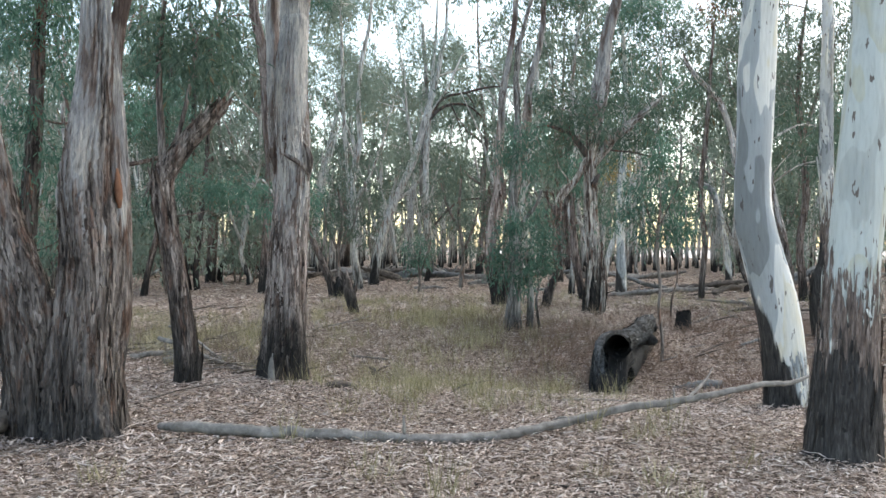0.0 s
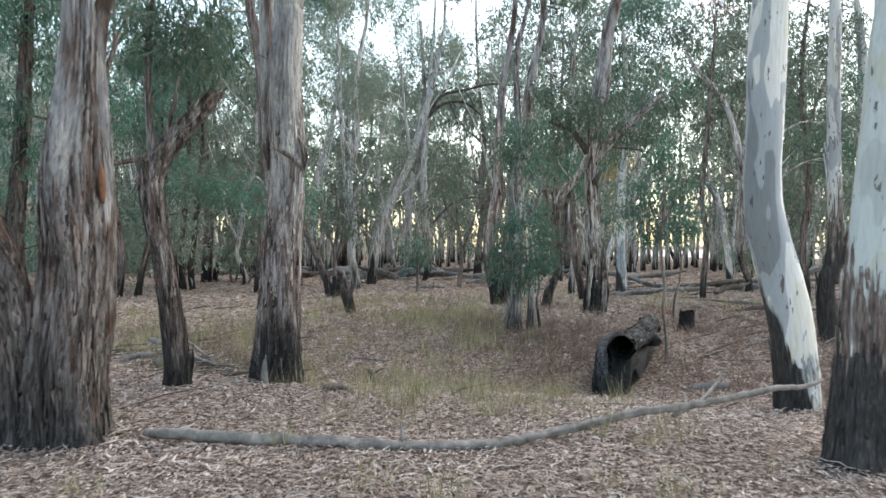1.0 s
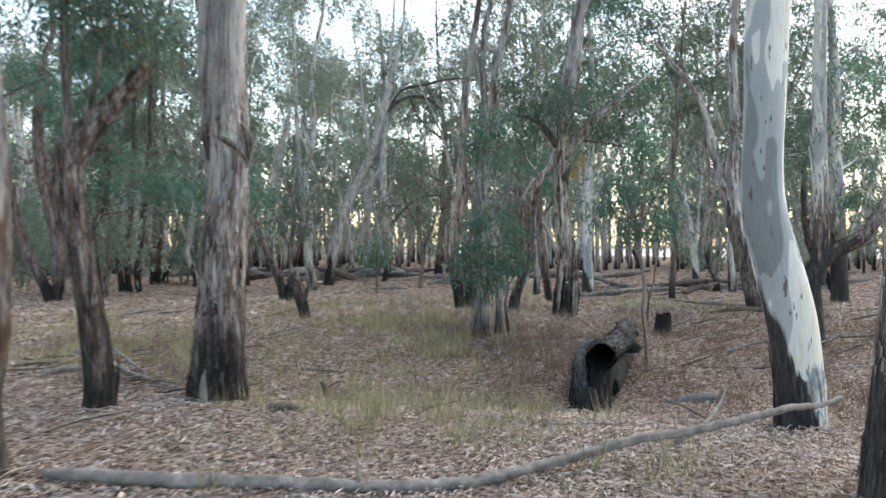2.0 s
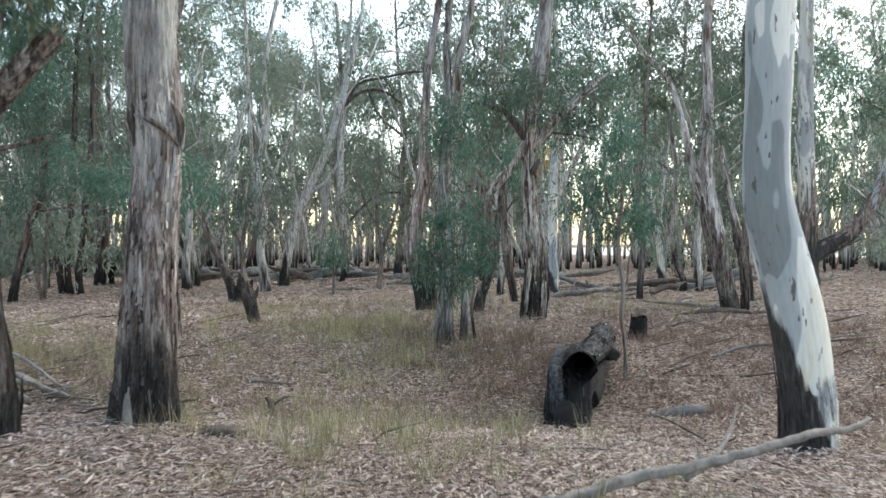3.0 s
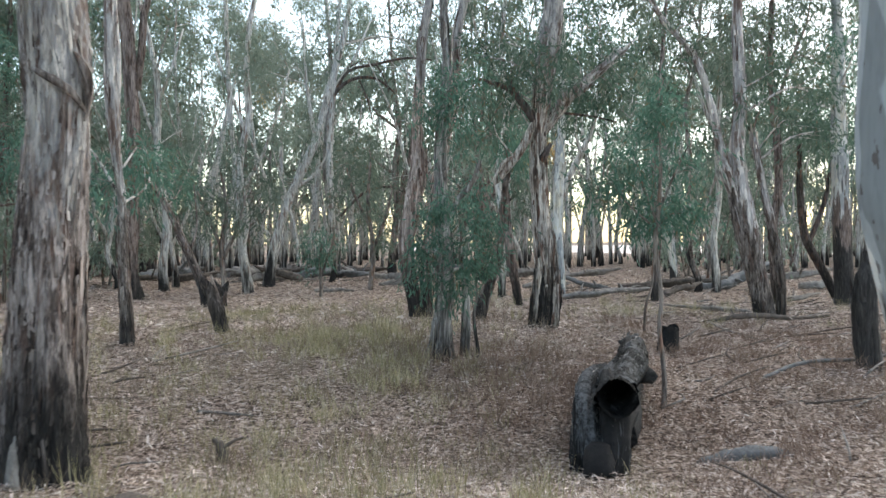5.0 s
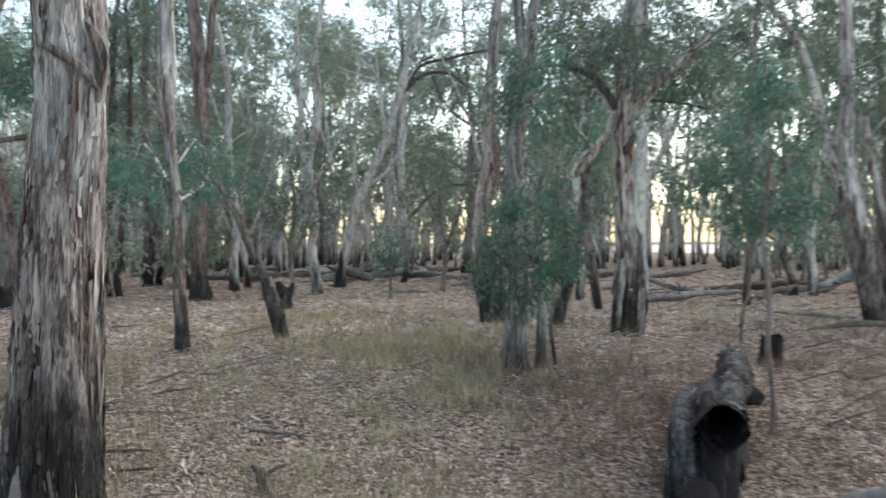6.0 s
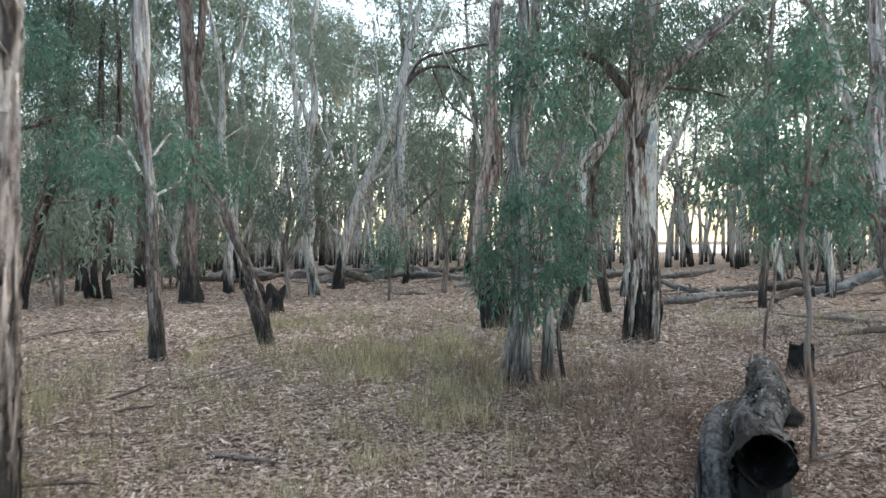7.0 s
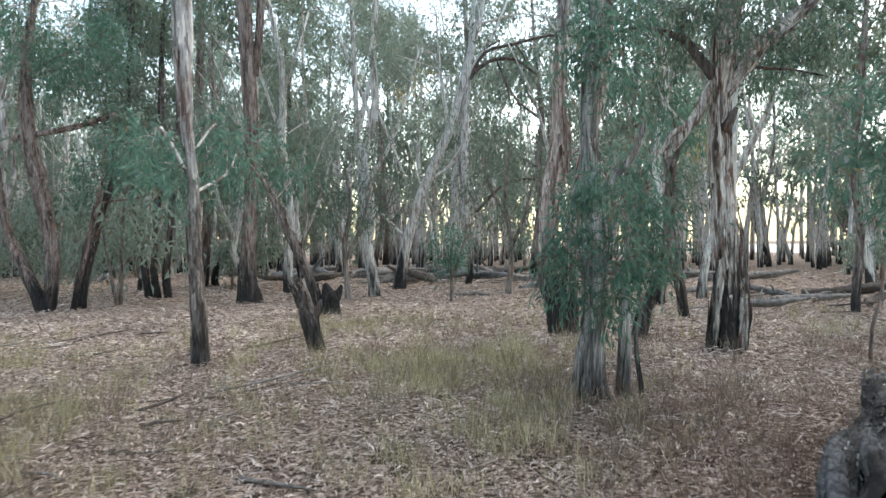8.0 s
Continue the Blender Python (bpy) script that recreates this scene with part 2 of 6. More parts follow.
BARK_SLIM = bark_pair("bark_cream_grey", (0.36, 0.32, 0.295), (0.17, 0.14, 0.125), (0.07, 0.056, 0.05), char=0.12, ragged=0.5, cut=0.02, warm=(0.18, 0.115, 0.095), bare=1.9, peel=0.3, skin_tone=1.5)
BARK_ASH = bark_pair("bark_ash_grey", (0.44, 0.42, 0.405), (0.25, 0.235, 0.225), (0.10, 0.09, 0.085), char=0.15, ragged=0.4, warm=(0.18, 0.14, 0.12))
BARK_WHITE = bark("bark_chalky_white", (0.74, 0.71, 0.66), (0.50, 0.475, 0.435), (0.17, 0.14, 0.125), char=0.7, ragged=0.9, cut=-0.06)
BARK_YOUNG = bark("bark_young", (0.30, 0.26, 0.235), (0.19, 0.16, 0.142), (0.09, 0.075, 0.068), char=0.0)
BARK_FAR = bark("bark_grey_slender", (0.70, 0.67, 0.615), (0.46, 0.43, 0.395), (0.15, 0.125, 0.115), char=0.7, ragged=1.0, cut=-0.08)
LEAF_GREEN = leaf_material("leaves_bluish_green", (0.062, 0.135, 0.10), (0.10, 0.205, 0.152), (0.16, 0.28, 0.21))
LEAF_OLIVE = leaf_material("leaves_olive", (0.10, 0.145, 0.11), (0.155, 0.21, 0.162), (0.22, 0.28, 0.22))
# far foliage: paler and greyer than the nearer leaves, with haze put into the colour
LEAF_FAR = leaf_material("leaves_hazed_grey_green", (0.17, 0.23, 0.18), (0.25, 0.315, 0.255), (0.34, 0.40, 0.335))
LEAF_DARK = leaf_material("leaves_dark_green", (0.062, 0.108, 0.08), (0.10, 0.165, 0.122), (0.16, 0.23, 0.172))
# warm low sunlight put into the leaf colour, for a few distant clumps
LEAF_SUN = leaf_material("leaves_sunlit_yellow", (0.36, 0.24, 0.09), (0.50, 0.34, 0.14), (0.62, 0.46, 0.22))
LEAF_BROWN = leaf_material("leaves_dead_brown", (0.12, 0.06, 0.04), (0.19, 0.10, 0.065), (0.27, 0.16, 0.11))
LITTER = dead_matter("dry_leaf_litter", [(0.0, (0.045, 0.032, 0.026)), (0.25, (0.19, 0.137, 0.112)), (0.55, (0.46, 0.366, 0.311)), (0.86, (0.68, 0.575, 0.505)), (1.0, (0.80, 0.73, 0.665))])
GRASS = dead_matter("dry_grass", [(0.0, (0.17, 0.16, 0.075)), (0.4, (0.33, 0.295, 0.16)), (1.0, (0.56, 0.485, 0.33))])
GRASS_GREY = dead_matter("dead_weeds", [(0.0, (0.10, 0.072, 0.055)), (0.5, (0.21, 0.165, 0.125)), (1.0, (0.38, 0.315, 0.25))])
WEEDS_RED = dead_matter("reddish_dead_weeds", [(0.0, (0.10, 0.06, 0.045)), (0.5, (0.22, 0.145, 0.11)), (1.0, (0.38, 0.28, 0.22))])
WOOD_GREY = dead_wood("weathered_wood", (0.34, 0.315, 0.29), (0.10, 0.09, 0.083))
WOOD_SLATE = dead_wood("slate_grey_wood", (0.22, 0.225, 0.23), (0.075, 0.075, 0.075))
WOOD_DARK = dead_wood("rotting_wood", (0.17, 0.14, 0.12), (0.04, 0.034, 0.03))
WOOD_CHAR = dead_wood("charred_wood", (0.075, 0.074, 0.074), (0.014, 0.014, 0.014), burnt=0.5)
CHAR_FLAKES = dead_matter("charred_flakes", [(0.0, (0.010, 0.010, 0.010)), (0.5, (0.026, 0.026, 0.026)), (0.86, (0.085, 0.087, 0.09)), (0.965, (0.15, 0.15, 0.15)), (1.0, (0.42, 0.40, 0.38))])
SHED = dead_matter("shed_bark", [(0.0, (0.12, 0.09, 0.08)), (0.4, (0.32, 0.265, 0.24)), (1.0, (0.62, 0.55, 0.51))])
STRAW = dead_matter("dry_straw_field", [(0.0, (0.58, 0.515, 0.48)), (1.0, (0.66, 0.595, 0.56))])
WOUND = dead_wood("rust_red_wound", (0.30, 0.15, 0.09), (0.13, 0.055, 0.035))
ASH_WOOD = dead_wood("ash_grey_wood", (0.125, 0.13, 0.136), (0.012, 0.012, 0.013), burnt=0.5, size=16, relief=1.0, spread=0.12)
SOOT = dead_wood("soot_black_wood", (0.02, 0.018, 0.018), (0.006, 0.006, 0.006))


def ground_material():
    m, nt, p = shader("leaf_strewn_earth")
    fine = noisy(nt, coords(nt, (30, 30, 30), False), 1.0, 6.0, 0.75).outputs[0]
    wide = noisy(nt, coords(nt, (0.5, 0.5, 0.5), False), 1.0, 4.0).outputs[0]
    # leaf-sized flakes, bent out of true by noise
    warp = nt.nodes.new("ShaderNodeVectorMath")
    warp.operation = 'MULTIPLY_ADD'
    warp.inputs[1].default_value = (0.05, 0.05, 0.05)
    bend = noisy(nt, coords(nt, (14, 14, 14), False), 1.0, 3.0, 0.6)
    nt.links.new(bend.outputs["Color"], warp.inputs[0])
    nt.links.new(coords(nt, (1, 1, 1), False), warp.inputs[2])
    cells = noisy(nt, warp.outputs[0], 34.0, kind="ShaderNodeTexVoronoi")
    sep = nt.nodes.new("ShaderNodeSeparateColor")
    nt.links.new(cells.outputs["Color"], sep.inputs[0])
    col = ramp(nt, sep.outputs[0], [(0.0, (0.03, 0.021, 0.017)), (0.35, (0.13, 0.095, 0.077)), (0.7, (0.32, 0.247, 0.205)), (1.0, (0.50, 0.41, 0.35))])
    col = blend(nt, 'MULTIPLY', 0.7, col, ramp(nt, fine, [(0.35, grey(0.5)), (0.65, grey(1.4))]))
    col = blend(nt, 'MIX', ramp(nt, wide, [(0.5, grey(0)), (0.7, grey(0.3))]), col, (0.17, 0.14, 0.085))
    nt.links.new(col, p.inputs["Base Color"])
    p.inputs["Roughness"].default_value = 0.95
    p.inputs["Specular IOR Level"].default_value = 0.1
    b = nt.nodes.new("ShaderNodeBump")
    b.inputs["Strength"].default_value, b.inputs["Distance"].default_value = 0.8, 0.03
    nt.links.new(fine, b.inputs["Height"])
    nt.links.new(b.outputs[0], p.inputs["Normal"])
    return m


EARTH = ground_material()


# ---- mesh tools ----
def quads(name, verts, faces, material, parent=None, smooth=False):
    """One mesh object from arrays of places and of four-cornered faces."""
    verts, faces = np.asarray(verts, np.float32), np.asarray(faces, np.int32)
    me = bpy.data.meshes.new(name)
    me.vertices.add(len(verts))
    me.vertices.foreach_set("co", verts.ravel())
    me.loops.add(faces.size)
    me.loops.foreach_set("vertex_index", faces.ravel())
    me.polygons.add(len(faces))
    me.polygons.foreach_set("loop_start", np.arange(0, faces.size, faces.shape[1], dtype=np.int32))
    me.polygons.foreach_set("use_smooth", np.full(len(faces), smooth))
    me.update(calc_edges=True)
    me.validate()
    me.materials.append(material)
    ob = new(name, me)
    ob.parent = parent
    return ob


def lie(x, y):
    """The height of the ground."""
    x, y = np.asarray(x, float), np.asarray(y, float)
    z = -0.42 * np.exp(-((x - 1.6) ** 2 / 14 + (y - 11.2) ** 2 / 3.4)) - 0.14 * np.exp(-((x - 3.6) ** 2 + (y - 8.8) ** 2) / 2.5)
    z = z + 0.22 * np.exp(-((x - 0.8) ** 2 / 14 + (y - 17.2) ** 2 / np.where(y < 17.2, 9, 40))) + 0.08 * np.exp(-((x - 7.2) ** 2 + (y - 17.8) ** 2) / 8.0)
    z = z + 0.11 * np.exp(-((x + 2.7) ** 2 + (y - 22) ** 2) / 6) - 0.06 * np.exp(-((x - 4.6) ** 2 + (y - 15) ** 2) / 2)
    return z + 0.012 * np.sin(1.9 * x + 0.7 * y) + 0.012 * np.sin(1.3 * y - 0.8 * x + 1)


def spline(points, step):
    """Points along a smooth curve through the given ones, with all their columns."""
    P = np.asarray(points, float)
    P = np.vstack([2 * P[0] - P[1], P, 2 * P[-1] - P[-2]])
    out = []
    for i in range(1, len(P) - 2):
        a, b, c, d = P[i - 1:i + 3]
        n = max(2, int(np.linalg.norm(c[:3] - b[:3]) / step))
        t = np.linspace(0, 1, n, endpoint=False)[:, None]
        out.append(0.5 * (2 * b + (c - a) * t + (2 * a - 5 * b + 4 * c - d) * t ** 2 + (3 * b - a - 3 * c + d) * t ** 3))
    out.append(P[-2][None])
    return np.vstack(out)


def tube(path, sides=8, rough=0.0, rng=None, cap=True, furrow=0.0):
    """A closed, uneven tube along rows of x, y, z, radius: (verts, faces)."""
    path = np.asarray(path, float)
    C, R = path[:, :3], np.maximum(path[:, 3], 0.002)
    T = np.gradient(C, axis=0)
    T /= np.linalg.norm(T, axis=1)[:, None] + 1e-9
    main = np.abs(C[-1] - C[0])
    ref = np.zeros(3)
    ref[int(np.argmin(main + np.array([0, 1e-3, 2e-3])))] = 1
    U = np.cross(T, ref)
    U /= np.linalg.norm(U, axis=1)[:, None] + 1e-9
    V = np.cross(T, U)
    th = np.linspace(0, 2 * np.pi, sides, endpoint=False)
    s = np.concatenate([[0], np.cumsum(np.linalg.norm(np.diff(C, axis=0), axis=1))])
    k = np.ones((len(C), sides))
    if rough and rng is not None:
        for _ in range(7):
            f, g, ph = rng.integers(1, 5), rng.uniform(0.5, 5), rng.uniform(0, 6.3)
            k += rough * 0.35 * np.sin(f * th[None] + g * s[:, None] + ph + 0.8 * np.sin(g * 0.6 * s[:, None]))
    if furrow and rng is not None:
        f0 = max(7, sides // 4)
        wob = sum(rng.uniform(0.3, 0.9) * np.sin(rng.uniform(0.8, 3.5) * s[:, None] + rng.integers(1, 4) * th[None] + rng.uniform(0, 6)) for _ in range(4))
        ridge = 1 - np.abs(np.sin(0.5 * (f0 * th[None] + 1.6 * wob)))
        gate = 0.5 + 0.5 * np.sin(2.3 * s[:, None] + 3 * th[None] + wob)
        k += furrow * (0.5 - ridge ** 1.5) * (0.35 + gate)
        k += furrow * 0.25 * rng.standard_normal(k.shape)
    P = C[:, None] + (R[:, None] * k)[..., None] * (np.cos(th)[None, :, None] * U[:, None] + np.sin(th)[None, :, None] * V[:, None])
    n = len(C)
    i, j = np.meshgrid(np.arange(n - 1), np.arange(sides), indexing="ij")
    a, b = i * sides + j, i * sides + (j + 1) % sides
    F = np.stack([a, b, b + sides, a + sides], -1).reshape(-1, 4)
    verts = P.reshape(-1, 3)
    if cap:
        verts = np.vstack([verts, C[0], C[-1]])
        j = np.arange(sides)
        j2 = (j + 1) % sides
        bot = np.stack([np.full(sides, n * sides), j2, j, j], -1)
        top = np.stack([np.full(sides, n * sides + 1), (n - 1) * sides + j, (n - 1) * sides + j2, (n - 1) * sides + j2], -1)
        # three-cornered ends, each written with one doubled corner nudged apart
        extra = []
        for fan in (bot, top):
            mid = 0.5 * (verts[fan[:, 1]] + verts[fan[:, 2]])
            fan[:, 3] = fan[:, 2]
            idx = len(verts) + np.arange(sides)
            verts = np.vstack([verts, mid])
            extra.append(np.stack([fan[:, 0], fan[:, 1], idx, fan[:, 2]], -1))
        F = np.vstack([F, *extra])
    return verts, F


def joined(parts):
    V, F, n = [], [], 0
    for v, f in parts:
        V.append(v)
        F.append(f + n)
        n += len(v)
    return np.vstack(V), np.vstack(F)


def slips(places, ways, length, width, rng, bend=0.12):
    """Leaf-shaped slips from places along ways: a four-cornered face each."""
    n = len(places)
    ways = ways / (np.linalg.norm(ways, axis=1)[:, None] + 1e-9)
    side = np.cross(ways, rng.standard_normal((n, 3)))
    side /= np.linalg.norm(side, axis=1)[:, None] + 1e-9
    nrm = np.cross(ways, side)
    L, W = length[:, None], width[:, None] / 2
    mid = places + ways * L * 0.42 + nrm * L * bend
    V = np.stack([places, mid + side * W, places + ways * L, mid - side * W], 1).reshape(-1, 3)
    return V, np.arange(4 * n).reshape(-1, 4)


def foliage(blobs, leaf, dens, rng):
    """Sprays of hanging leaves filling rounded masses (x, y, z, across, high). Returns leaf places, ways and spray centres."""
    pts, ways, hubs = [], [], []
    rc = leaf * 2.1
    for bx, by, bz, ra, rh in blobs:
        k = max(5 if leaf < 0.2 else 3, int(dens * ra * ra * rh / rc ** 3 * (1.15 if leaf < 0.19 else 0.95)))
        d = rng.standard_normal((k, 3))
        d *= (rng.uniform(0.15, 1.08, k) ** 0.6 / np.linalg.norm(d, axis=1))[:, None]
        hub = np.array([bx, by, bz]) + d * [ra, ra, rh]
        hubs.append(hub)
        size = rng.uniform(0.5, 1.3, k)
        each = rng.integers(22, 68, k)
        c, q = np.repeat(hub, each, 0), np.repeat(size, each)[:, None]
        off = rng.standard_normal((len(c), 3)) * q * rc * [0.50, 0.50, 0.55]
        off[:, 2] -= 0.25 * rc * np.abs(rng.standard_normal(len(c)))
        pts.append(c + off)
        w = rng.standard_normal((len(c), 3)) * 0.55 + off * 0.5 / rc
        w[:, 2] -= 0.75
        ways.append(w)
    return np.vstack(pts), np.vstack(ways), hubs


def plates(line, count, rng, low=0.05, high=5.2, k=1.0):
    """Loose plates and strips of bark on a stem: small uneven four-cornered faces, each a little proud of it."""
    line = line[(line[:, 2] > low) & (line[:, 2] < high)]
    if len(line) < 4:
        return None
    i = rng.integers(1, len(line) - 1, count)
    a = rng.uniform(0, 2 * np.pi, count)
    T = line[i + 1, :3] - line[i - 1, :3]
    T /= np.linalg.norm(T, axis=1)[:, None]
    U = np.cross(T, [0, 1, 0] if np.abs(T[:, 1]).mean() < 0.7 else [0, 0, 1])
    U /= np.linalg.norm(U, axis=1)[:, None]
    W = np.cross(T, U)
    out = np.cos(a)[:, None] * U + np.sin(a)[:, None] * W
    side = np.cross(out, T)
    L = (k * (0.05 + 0.42 * rng.random(count) ** 2.4))[:, None]
    H = (k * rng.uniform(0.004, 0.02, count))[:, None]
    C = line[i, :3] + out * (line[i, 3] * rng.uniform(0.99, 1.06, count))[:, None]
    lift = out * (k * rng.uniform(-0.008, 0.012, (count, 1)))
    drop = out * (k * rng.uniform(-0.008, 0.009, (count, 1)))
    skew = side * rng.normal(0, 0.07, (count, 1)) * L
    j = lambda: rng.uniform(0.4, 1.2, (count, 1))
    V = np.stack([C - T * L * j() * 0.6 - side * H * j() + lift, C - T * L * j() * 0.6 + side * H * j() + lift, C + T * L * j() * 0.6 + side * H * j() + skew + drop, C + T * L * j() * 0.6 - side * H * j() + skew + drop], 1)
    return V.reshape(-1, 3), np.arange(4 * count).reshape(-1, 4)


def gum(kind, label, place, bark_mat, stems, blobs=(), leaf=0.14, dens=1.0, leaf_mat=None, top=0.0, crown=0, sides=12, step=0.25,
        rough=0.10, furrow=0.0, seed=1, group="", spread=1.6, aspect=0.2, loose=0, loose_top=5.2, dark=(), dark_mat=None):
    """A gum tree. stems: lists of (x, y, z, radius) from its foot; the first is the trunk. top: how high the trunk goes on, past
    its last point; crown: masses of leaves up there."""
    rng = np.random.default_rng(seed)
    root = tagged(new(kind), label, "tree", group)
    root.location = (*place, float(lie(*place)))
    lines = []
    for n, stem in enumerate(stems):
        S = np.array(stem, float)
        if n == 0 or (top and S[-1][2] > 3.0 and S[-1][3] > 0.06):
            if top > S[-1][2] + 0.5:
                a, b = S[-2], S[-1]
                slope = np.clip((b - a)[:2] / max(b[2] - a[2], 0.3), -0.25, 0.25)
                hs = np.linspace(b[2], top * (1 if n == 0 else 0.9), 5)[1:]
                ext = [[*(b[:2] + slope * (h - b[2]) + rng.normal(0, 0.12, 2)), h, b[3] * (1 - 0.8 * (h - b[2]) / (top - b[2]))] for h in hs]
                S = np.vstack([S, ext])
        line = spline(S, step if n == 0 else max(0.06, step))
        fine = line[:, 2] < 5.0
        if step < 0.3 and (~fine).sum() > 8:
            line = np.vstack([line[fine], line[~fine][::6], line[-1:]])
        # the given radii are the outermost ones, over ridges and loose plates
        line[:, 3] *= 1 - 0.5 * furrow - 0.4 * rough - (0.07 if loose and S[0][3] > 0.07 else 0)
        lines.append(line)
        if n == 0:
            name, sd = "trunk", sides
        else:
            name, sd = ("limb" if S[0][2] > 0.7 else "stem"), max(6, sides * 2 // 3)
        v, f = tube(line, sd, rough, rng, furrow=furrow if S[0][3] > 0.05 else 0)
        stem_ob = quads(name, v, f, bark_mat, root, True)
        if loose and S[0][3] > 0.07 and bark_mat.name in FLAKES:
            made = plates(line, int(loose * (1 if n == 0 else 0.7)), rng, max(0.05, S[0][2] + 0.1), loose_top if sides > 50 else 8, 1 if sides > 50 else 1.3)
            if made:
                tagged(quads("loose_bark", *made, FLAKES[bark_mat.name], stem_ob), kind="stuff")
    for stem in dark:
        v, f = tube(spline(stem, max(0.06, step)), 8, 0.12, rng)
        tagged(quads("dead_limb", v, f, dark_mat or BARK_DARK, root, True), "strip of torn bark" if dark_mat else "bare dark dead limb")
    blobs = list(blobs)
    if crown:
        tips = [ln[-1] for ln in lines if ln[-1][2] > 0.6 * max(l[-1][2] for l in lines)]
        for i in range(crown):
            tip = tips[i % len(tips)]
            h = rng.uniform(-0.38, 0.1) * max(tip[2], 1)
            blobs.append((tip[0] + rng.normal(0, spread), tip[1] + rng.normal(0, spread), tip[2] + h * 0.8, rng.uniform(0.5, 1.0) * spread * 0.8, rng.uniform(0.4, 0.8) * spread * 0.8))
    if blobs:
        p, w, hubs = foliage(blobs, leaf, dens, rng)
        n = len(p)
        v, f = slips(p, w, leaf * rng.uniform(0.7, 1.3, n), leaf * aspect * rng.uniform(0.75, 1.3, n), rng)
        tagged(quads("crown", v, f, leaf_mat or LEAF_GREEN, root), kind="stuff")
        allpts = np.vstack(lines)
        twigs = []
        for (bx, by, bz, ra, rh), group_hubs in zip(blobs, hubs):
            # a branch from the nearest stem into each mass of leaves, and twigs that fan out from it
            core = np.array([bx, by, bz + 0.1 * rh])
            low = allpts[allpts[:, 2] < core[2] + 0.2]
            if not len(low):
                continue
            gap = np.linalg.norm(low[:, :3] - core, axis=1) + 0.5 * np.abs(core[2] - low[:, 2] - 0.6)
            a = low[np.argmin(gap)]
            d = np.linalg.norm(core - a[:3])
            r = min(0.6 * a[3], 0.008 + 0.010 * d)
            mid = 0.5 * (a[:3] + core) + rng.normal(0, 0.10 * d, 3) + [0, 0, 0.12 * d]
            branch = spline([[*a[:3], r], [*mid, r * 0.75], [*core, r * 0.45]], max(0.12, d / (4 if leaf > 0.19 else 7)))
            twigs.append(tube(branch, 3 if leaf > 0.19 else 5, cap=False))
            for hub in group_hubs[::3]:
                b = branch[rng.integers(len(branch) // 2, len(branch))]
                d = np.linalg.norm(hub - b[:3])
                mid = 0.5 * (b[:3] + hub) + rng.normal(0, 0.10 * d, 3)
                line = spline([[*b[:3], r * 0.35], [*mid, r * 0.25], [*hub, r * 0.1]], max(0.15, d / 4))
                twigs.append(tube(line, 3, cap=False))
        if twigs:
            v, f = joined(twigs)
            tagged(quads("twig_spray", v, f, bark_mat, root, True), kind="stuff")
    return root


# ---- the ground ----
def make_ground():
    near_x, near_y = np.arange(-16, 20.01, 0.2), np.arange(-8, 34.01, 0.2)
    xs = np.concatenate([[-900, -400, -180, -90, -50, -30, -22], near_x, [26, 34, 50, 90, 180, 400, 900]])
    ys = np.concatenate([[-900, -400, -150, -60, -25, -14], near_y, [38, 44, 52, 64, 90, 150, 300, 600, 1200]])
    X, Y = np.meshgrid(xs, ys, indexing="ij")
    V = np.stack([X, Y, lie(X, Y)], -1).reshape(-1, 3)
    i, j = np.meshgrid(np.arange(len(xs) - 1), np.arange(len(ys) - 1), indexing="ij")
    a = i * len(ys) + j
    F = np.stack([a, a + len(ys), a + len(ys) + 1, a + 1], -1).reshape(-1, 4)
    ob = quads("ground", V, F, EARTH, None, True)
    return tagged(ob, "flat woodland floor of brown earth and dry leaves", "ground", kind="structure")


make_ground()


def far_field():
    """The open dry paddock that shows bright between the trees, beyond the woods."""
    g = np.random.default_rng(3)
    n = 40
    a = np.linspace(0, 2 * np.pi, n, endpoint=False)
    r = 1 + 0.12 * np.sin(3 * a) + g.normal(0, 0.03, n)
    rings = np.linspace(0.02, 1, 12)
    V = np.array([(75 + 70 * k * q * math.cos(b), 190 + 112 * k * q * math.sin(b), 0.05 - 0.045 * (k > 0.95)) for k in rings for b, q in zip(a, r)])
    F = [(i * n + j, i * n + (j + 1) % n, (i + 1) * n + (j + 1) % n, (i + 1) * n + j) for i in range(11) for j in range(n)]
    tagged(quads("field", V, F, STRAW, None, True), "pale dry straw paddock beyond the woods", "field", kind="structure")


far_field()

